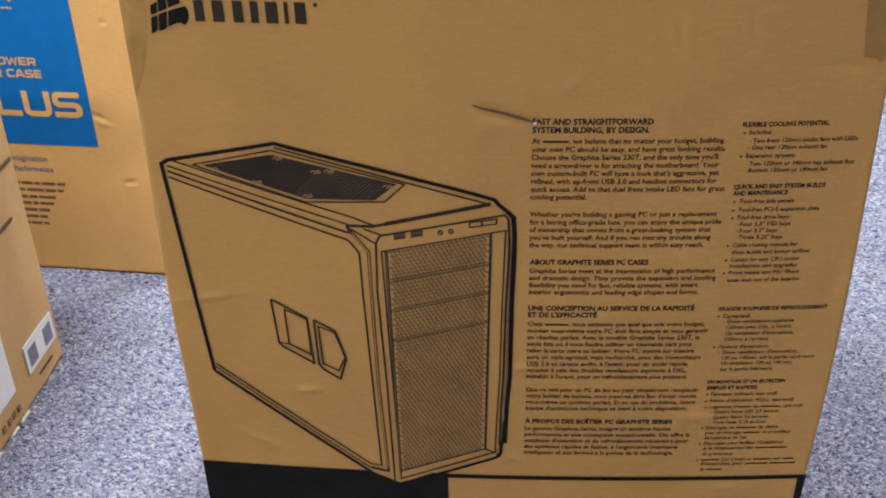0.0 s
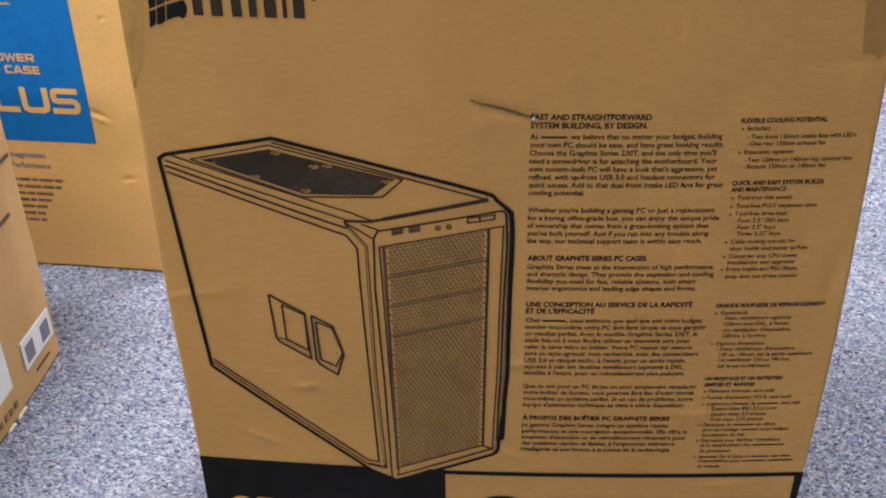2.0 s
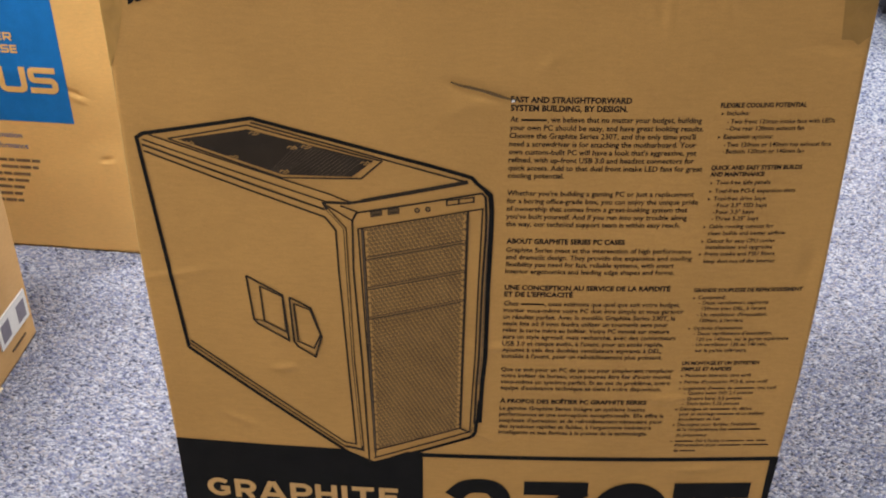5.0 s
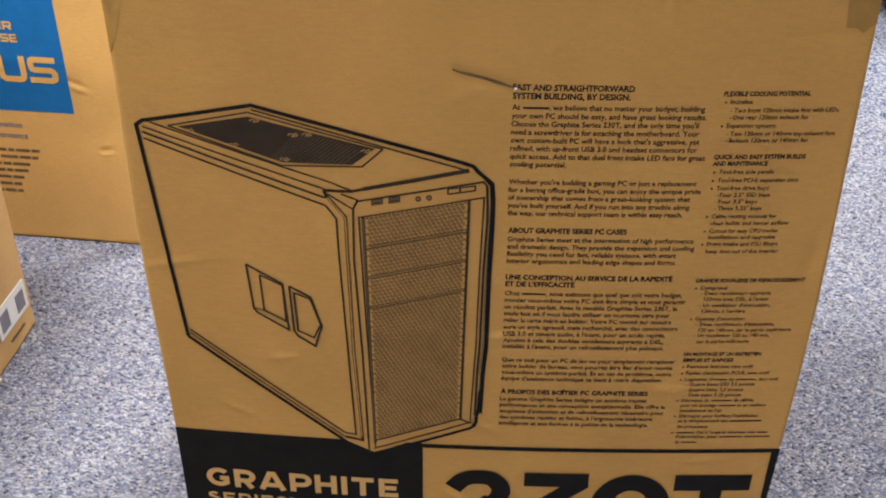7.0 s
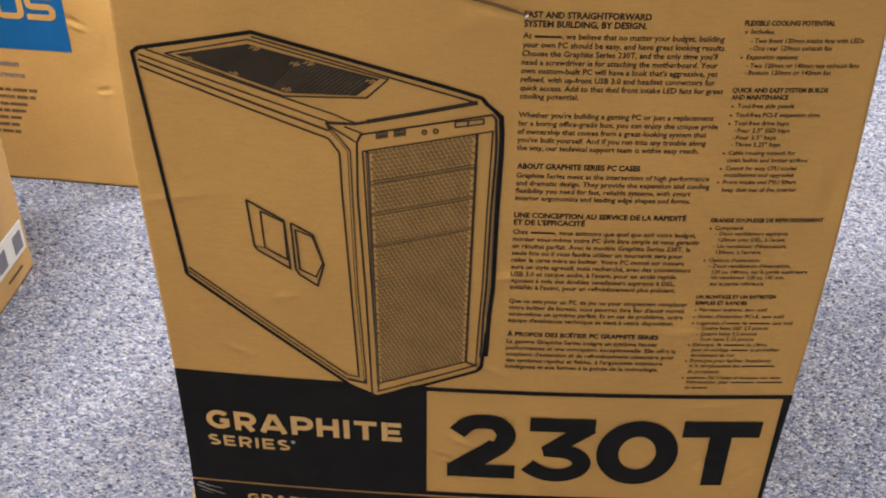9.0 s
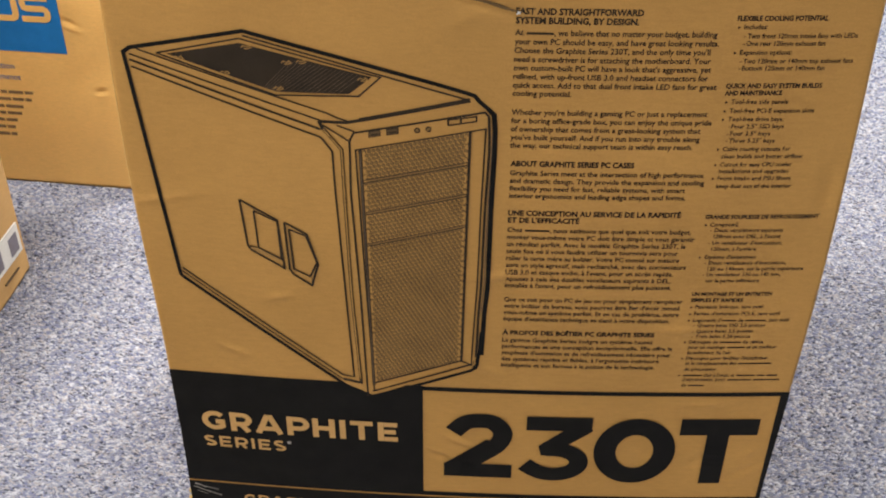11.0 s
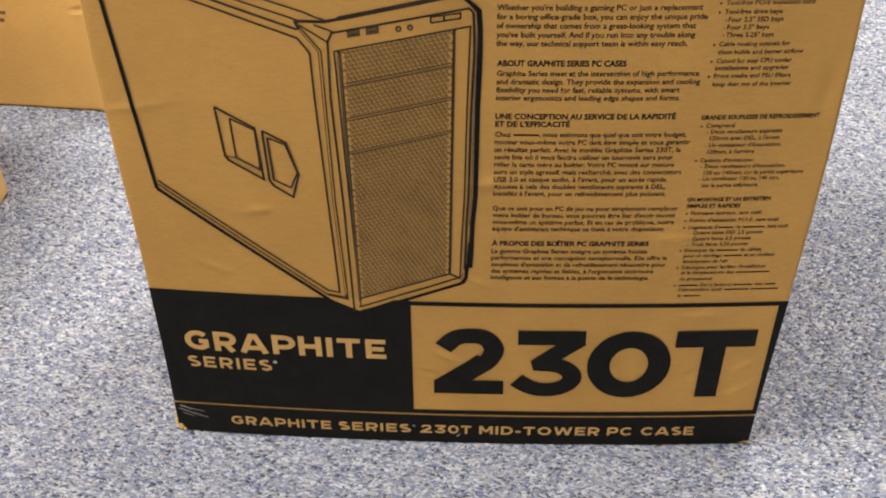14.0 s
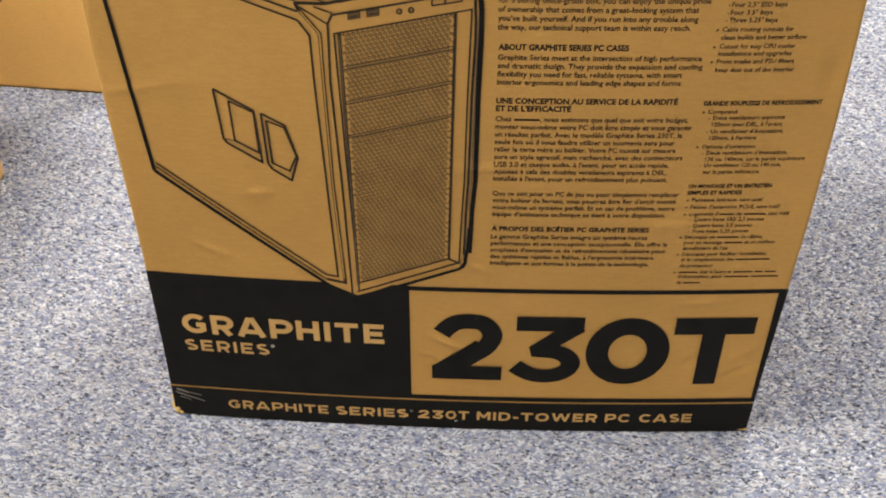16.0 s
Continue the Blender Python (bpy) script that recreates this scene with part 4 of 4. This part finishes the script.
def back_print():
    def rect(x0, x1, z0, z1, lift):
        nx, nz = max(1, int((x1 - x0) / 0.006)), max(1, int((z1 - z0) / 0.006))
        v = [on_back(x0 + (x1 - x0) * i / nx, z0 + (z1 - z0) * j / nz, lift) for j in range(nz + 1) for i in range(nx + 1)]
        return v, [(k, k + 1, k + nx + 2, k + nx + 1) for k in (j * (nx + 1) + i for j in range(nz) for i in range(nx))]
    printed("blue_field", [rect(0.16, 0.545, 0.188, 0.52, 0.0004)], BLUE, back, "bright blue printed field")
    # wide square capitals: strokes in a box one unit high, and the width
    ring = [(0.11, 0.25), (0.11, 0.75), (0.25, 0.89), (1.0, 0.89), (1.14, 0.75), (1.14, 0.25), (1.0, 0.11), (0.25, 0.11), (0.11, 0.25)]
    bowl = [(0.22, 0.89), (0.9, 0.89), (1.0, 0.8), (1.0, 0.5), (0.9, 0.42), (0.22, 0.42)]
    shapes = {"P": ([[(0.11, 0), (0.11, 1)], bowl], 1.1), "R": ([[(0.11, 0), (0.11, 1)], bowl, [(0.55, 0.42), (1.02, 0.02)]], 1.12),
              "L": ([[(0.11, 1), (0.11, 0.2), (0.2, 0.11), (1.0, 0.11)]], 1.0),
              "U": ([[(0.11, 1), (0.11, 0.28), (0.15, 0.17), (0.27, 0.11), (0.87, 0.11), (0.99, 0.17), (1.03, 0.28), (1.03, 1)]], 1.14),
              "S": ([[(1.14, 0.89), (0.24, 0.89), (0.15, 0.85), (0.12, 0.76), (0.12, 0.63), (0.15, 0.54), (0.24, 0.5), (0.90, 0.5), (1.0, 0.46), (1.05, 0.38), (1.05, 0.23), (1.0, 0.15), (0.90, 0.11), (0.0, 0.11)]], 1.18),
              "O": ([ring], 1.25), "C": ([[(1.1, 0.89), (0.25, 0.89), (0.11, 0.75), (0.11, 0.25), (0.25, 0.11), (1.1, 0.11)]], 1.12),
              "T": ([[(0, 0.89), (1.0, 0.89)], [(0.5, 0.8), (0.5, 0)]], 1.0), "W": ([[(0.08, 1), (0.36, 0.08), (0.72, 0.85), (1.08, 0.08), (1.36, 1)]], 1.44),
              "E": ([[(0.11, 0), (0.11, 1)], [(0.2, 0.89), (1.0, 0.89)], [(0.2, 0.5), (0.95, 0.5)], [(0.2, 0.11), (1.0, 0.11)]], 1.0),
              "A": ([[(0.05, 0), (0.5, 0.93)], [(0.7, 0.93), (1.2, 0)], [(0.3, 0.28), (0.95, 0.28)], [(0.42, 0.89), (0.78, 0.89)]], 1.25)}

    def square_word(name, words, xa, xb, za, zb, label):
        at, runs = 0.0, []
        for ch in words:
            lines, wide = shapes[ch]
            runs += [[(at + x, z) for x, z in line] for line in lines]
            at += wide + 0.15
        pieces = []
        for i, line in enumerate(runs):
            pts = [Vector((xa + x * (xb - xa) / (at - 0.15), za + z * (zb - za))) for x, z in line]
            v, f = [], []
            for k, p in enumerate(pts):
                d1 = (p - pts[k - 1]).normalized() if k else (pts[1] - p).normalized()
                d2 = (pts[k + 1] - p).normalized() if k < len(pts) - 1 else d1
                n = Vector((-d1.y - d2.y, d1.x + d2.x)).normalized()
                hw = 0.112 * (zb - za) / max(0.5, n.dot(Vector((-d1.y, d1.x))))
                v += [on_back((p.x - n.x * hw) / 1000, (p.y - n.y * hw) / 1000, 0.0009 + 0.00002 * i), on_back((p.x + n.x * hw) / 1000, (p.y + n.y * hw) / 1000, 0.0009 + 0.00002 * i)]
                if k:
                    f.append((2 * k - 2, 2 * k, 2 * k + 1, 2 * k - 1))
            pieces.append((v, f))
        printed(name, pieces, KRAFT_BACK, back, label)
    for ch, xa, xb in (("P", 384, 418), ("L", 423, 455.5), ("U", 459.5, 494.5), ("S", 498, 534.5)):
        square_word("large_letter", ch, xa, xb, 228, 262.5, "large bare cardboard letter")
    for words, xa, xb, za, zb in (("TOWER", 426, 488, 296.3, 306.6), ("R", 429, 441, 280.2, 290.8), ("CASE", 447.5, 491.5, 280.2, 290.8)):
        square_word("small_word", words, xa, xb, za, zb, "word in bare cardboard letters")
    plain_letters([(422, 472.6, 168.0, "Imagination"), (424.5, 477.5, 152.8, "Performance")], PALE_BLUE, "blue_caption", 8.0, bold=0.01, surface=on_back, parent=back, lift=0.0005, label="two words in pale blue ink")
    bars = []
    for k, (xa, xb, z) in enumerate(((396, 488.7, 131), (400, 484.8, 121), (404, 471.8, 110.6), (408, 467.7, 101.0), (412, 459.8, 90.9), (416, 454.9, 80.6), (420, 454.7, 70.4))):
        x, j = xb, 0
        while x > xa + 4:
            wide = (11, 19, 8, 15, 23)[(k * 2 + j) % 5]
            bars.append(rect(max(x - wide, xa) / 1000, x / 1000, (z - 2.1) / 1000, (z + 2.1) / 1000, 0.0004))
            x -= wide + 2.0
            j += 1
    printed("fine_print", bars, PALE_PRINT, back, "lines of small dark print")
    printed("fine_print", [rect((428 + 2.3 * k) / 1000, (429.3 + 2.3 * k + 0.3 * (k % 3)) / 1000, 0.3677, 0.3702 + 0.0009 * (k % 4 == 1), 0.0009) for k in range(20) if k not in (5, 13)], KRAFT_BACK, back, "small line of bare cardboard print")
    square_word("large_letter", "A", 452, 474.5, 377.4, 399.2, "large bare cardboard letter")


back_print()

# ---- the plain carton at the side, with paper labels on its flank ----
side = plain_carton("carton", "plain brown kraft carton with white paper labels on its flank", (0.42, 0.62, 0.345), (-0.7368, -0.2406, 0), -4.2, KRAFT_SIDE)


def side_labels():
    def flank(y0, y1, z0, z1, mat, name, out, label="", parent=side):
        """A flat piece on the flank, by world y and height."""
        bm = bmesh.new()
        block(bm, (0.42 + 0.0002, y0 + 0.273, z0), (0.42 + out, y1 + 0.273, z1))
        return part(name, bm, mat, parent, label)
    tag = flank(0.2655, 0.336, 0.039, 0.0765, WHITE, "label", 0.0022, "white paper label with two grey squares")
    for a, b in ((0.2715, 0.291), (0.3105, 0.330)):
        flank(a, b, 0.0445, 0.0680, GREY, "label_square", 0.0025, "plain grey printed square", tag)
    flank(0.03, 0.231, 0.044, 0.138, WHITE, "label", 0.0022, "large white paper label")
    flank(0.286, 0.320, 0.0225, 0.0244, FADED, "print_bar", 0.0019, "small dark line of print")
    for a in (0.190, 0.203, 0.214, 0.226):
        flank(a, a + 0.006, 0.0165, 0.0245, PALE_PRINT, "print_mark", 0.0019, "small worn printed mark")
    # frayed paper standing out along the lower edge
    for y0, y1, tall in ((0.2265, 0.2465, 0.0030), (0.2035, 0.2190, 0.0021), (0.160, 0.178, 0.0026)):
        verts, faces = [], []
        for i in range(13):
            u = i / 12
            high = 0.0012 + tall * math.sin(math.pi * (0.08 + 0.84 * u)) ** 0.6 * (0.8 + 0.5 * noise.noise((y0 * 90, u * 5, 0)))
            y = y0 + (y1 - y0) * u + 0.273
            verts += [(0.4185, y, 0.0012), (0.4226, y, 0.0006), (0.4218, y, high), (0.4190, y, high + 0.0004)]
            if i:
                k = 4 * i
                faces += [(k - 4 + a, k - 4 + (a + 1) % 4, k + (a + 1) % 4, k + a) for a in range(4)]
        faces += [(3, 2, 1, 0), (48, 49, 50, 51)]
        mesh_object("torn_edge", verts, faces, FRAYED, side, "frayed pale paper on the torn lower edge")
    flank(0.302, 0.338, 0.2765, 0.2805, FADED, "print_bar", 0.0019, "dark line of print")
    flank(0.262, 0.312, 0.2170, 0.2210, FADED, "print_bar", 0.0019, "dark line of print")


side_labels()


# ---- a dark desk pedestal at the far side ----
def pedestal():
    root = thing("desk_pedestal", "dark laminate desk pedestal standing on the carpet", "cabinet", (1.02, 1.42, 0), -8)
    bm = bmesh.new()
    block(bm, (0, 0, 0.02), (0.42, 0.5, 0.56), 0.003)
    part("body", bm, DARK_LAMINATE, root)
    for k in range(3):
        bm = bmesh.new()
        block(bm, (0.004, -0.018, 0.03 + 0.175 * k), (0.416, -0.0005, 0.03 + 0.175 * k + 0.17), 0.002)
        part("drawer_front", bm, DARK_LAMINATE, root)
    bm = bmesh.new()
    block(bm, (0.02, 0.02, 0), (0.40, 0.48, 0.0195))
    part("plinth", bm, DARK_LAMINATE, root)


pedestal()


# ---- carpet pile: small cut tufts over the part near the boxes ----
def carpet_pile():
    rng = np.random.default_rng(4)
    step = 0.0018
    xs, ys = np.meshgrid(np.arange(-0.62, 1.05, step), np.arange(-0.14, 0.95, step))
    x, y = xs.ravel(), ys.ravel()
    x, y = x + rng.uniform(-0.5, 0.5, x.size) * step, y + rng.uniform(-0.5, 0.5, y.size) * step
    inside = ((x > 0.003) & (x < 0.509) & (y > -0.006) & (y < DEPTH)) | ((x < -0.276 - 0.073 * (0.347 - y)) & (y < 0.345)) | ((x < -0.19) & (y > 0.5726 + math.tan(radians(BACK_TURN)) * (x + 0.80)))
    keep = ~inside & ~((x < 0.5) & (y > 0.62)) & ~((x > 0.03) & (x < 0.48) & (y > 0))
    x, y = x[keep], y[keep]
    n = x.size
    # each tuft is a short yarn end: a little ridge lying any way round
    turn = rng.normal(0, 0.42, n)
    long, wide = rng.uniform(0.0014, 0.0036, n), rng.uniform(0.00055, 0.00095, n)
    tall = rng.uniform(0.0012, 0.0030, n)
    lx, ly = rng.normal(0, 0.0005, n), rng.normal(0, 0.0005, n)
    near_box = (x > -0.006) & (x < 0.52) & (y > -0.020) & (y < 0.27)
    tall = np.where(near_box, tall * 0.7, tall)
    verts = np.zeros((n, 6, 3), np.float32)
    c, s = np.cos(turn), np.sin(turn)
    for k, (cu, cv) in enumerate(((-1, -1), (1, -1), (1, 1), (-1, 1), (-0.6, 0), (0.6, 0))):
        px, py = cu * long, cv * wide
        verts[:, k, 0], verts[:, k, 1] = x + px * c - py * s + lx * (k > 3), y + px * s + py * c + ly * (k > 3)
        verts[:, k, 2] = tall * (1 if k == 4 else 0.85) if k > 3 else 0.0001
    sides = np.array([(0, 1, 5), (0, 5, 4), (1, 2, 5), (2, 3, 4), (2, 4, 5), (3, 0, 4)], np.int32)
    loops = (np.arange(n, dtype=np.int32)[:, None, None] * 6 + sides[None]).reshape(-1)
    me = bpy.data.meshes.new("carpet_pile")
    me.vertices.add(n * 6)
    me.vertices.foreach_set("co", verts.reshape(-1))
    me.loops.add(loops.size)
    me.loops.foreach_set("vertex_index", loops)
    me.polygons.add(n * 6)
    me.polygons.foreach_set("loop_start", np.arange(0, n * 18, 3, dtype=np.int32))
    me.polygons.foreach_set("use_smooth", np.ones(n * 6, bool))
    me.update(calc_edges=True)
    me.validate()
    me.materials.append(CARPET)
    tagged(new("carpet_pile", me), "blue, grey and white flecked carpet tufts", "carpet", kind="stuff")


carpet_pile()
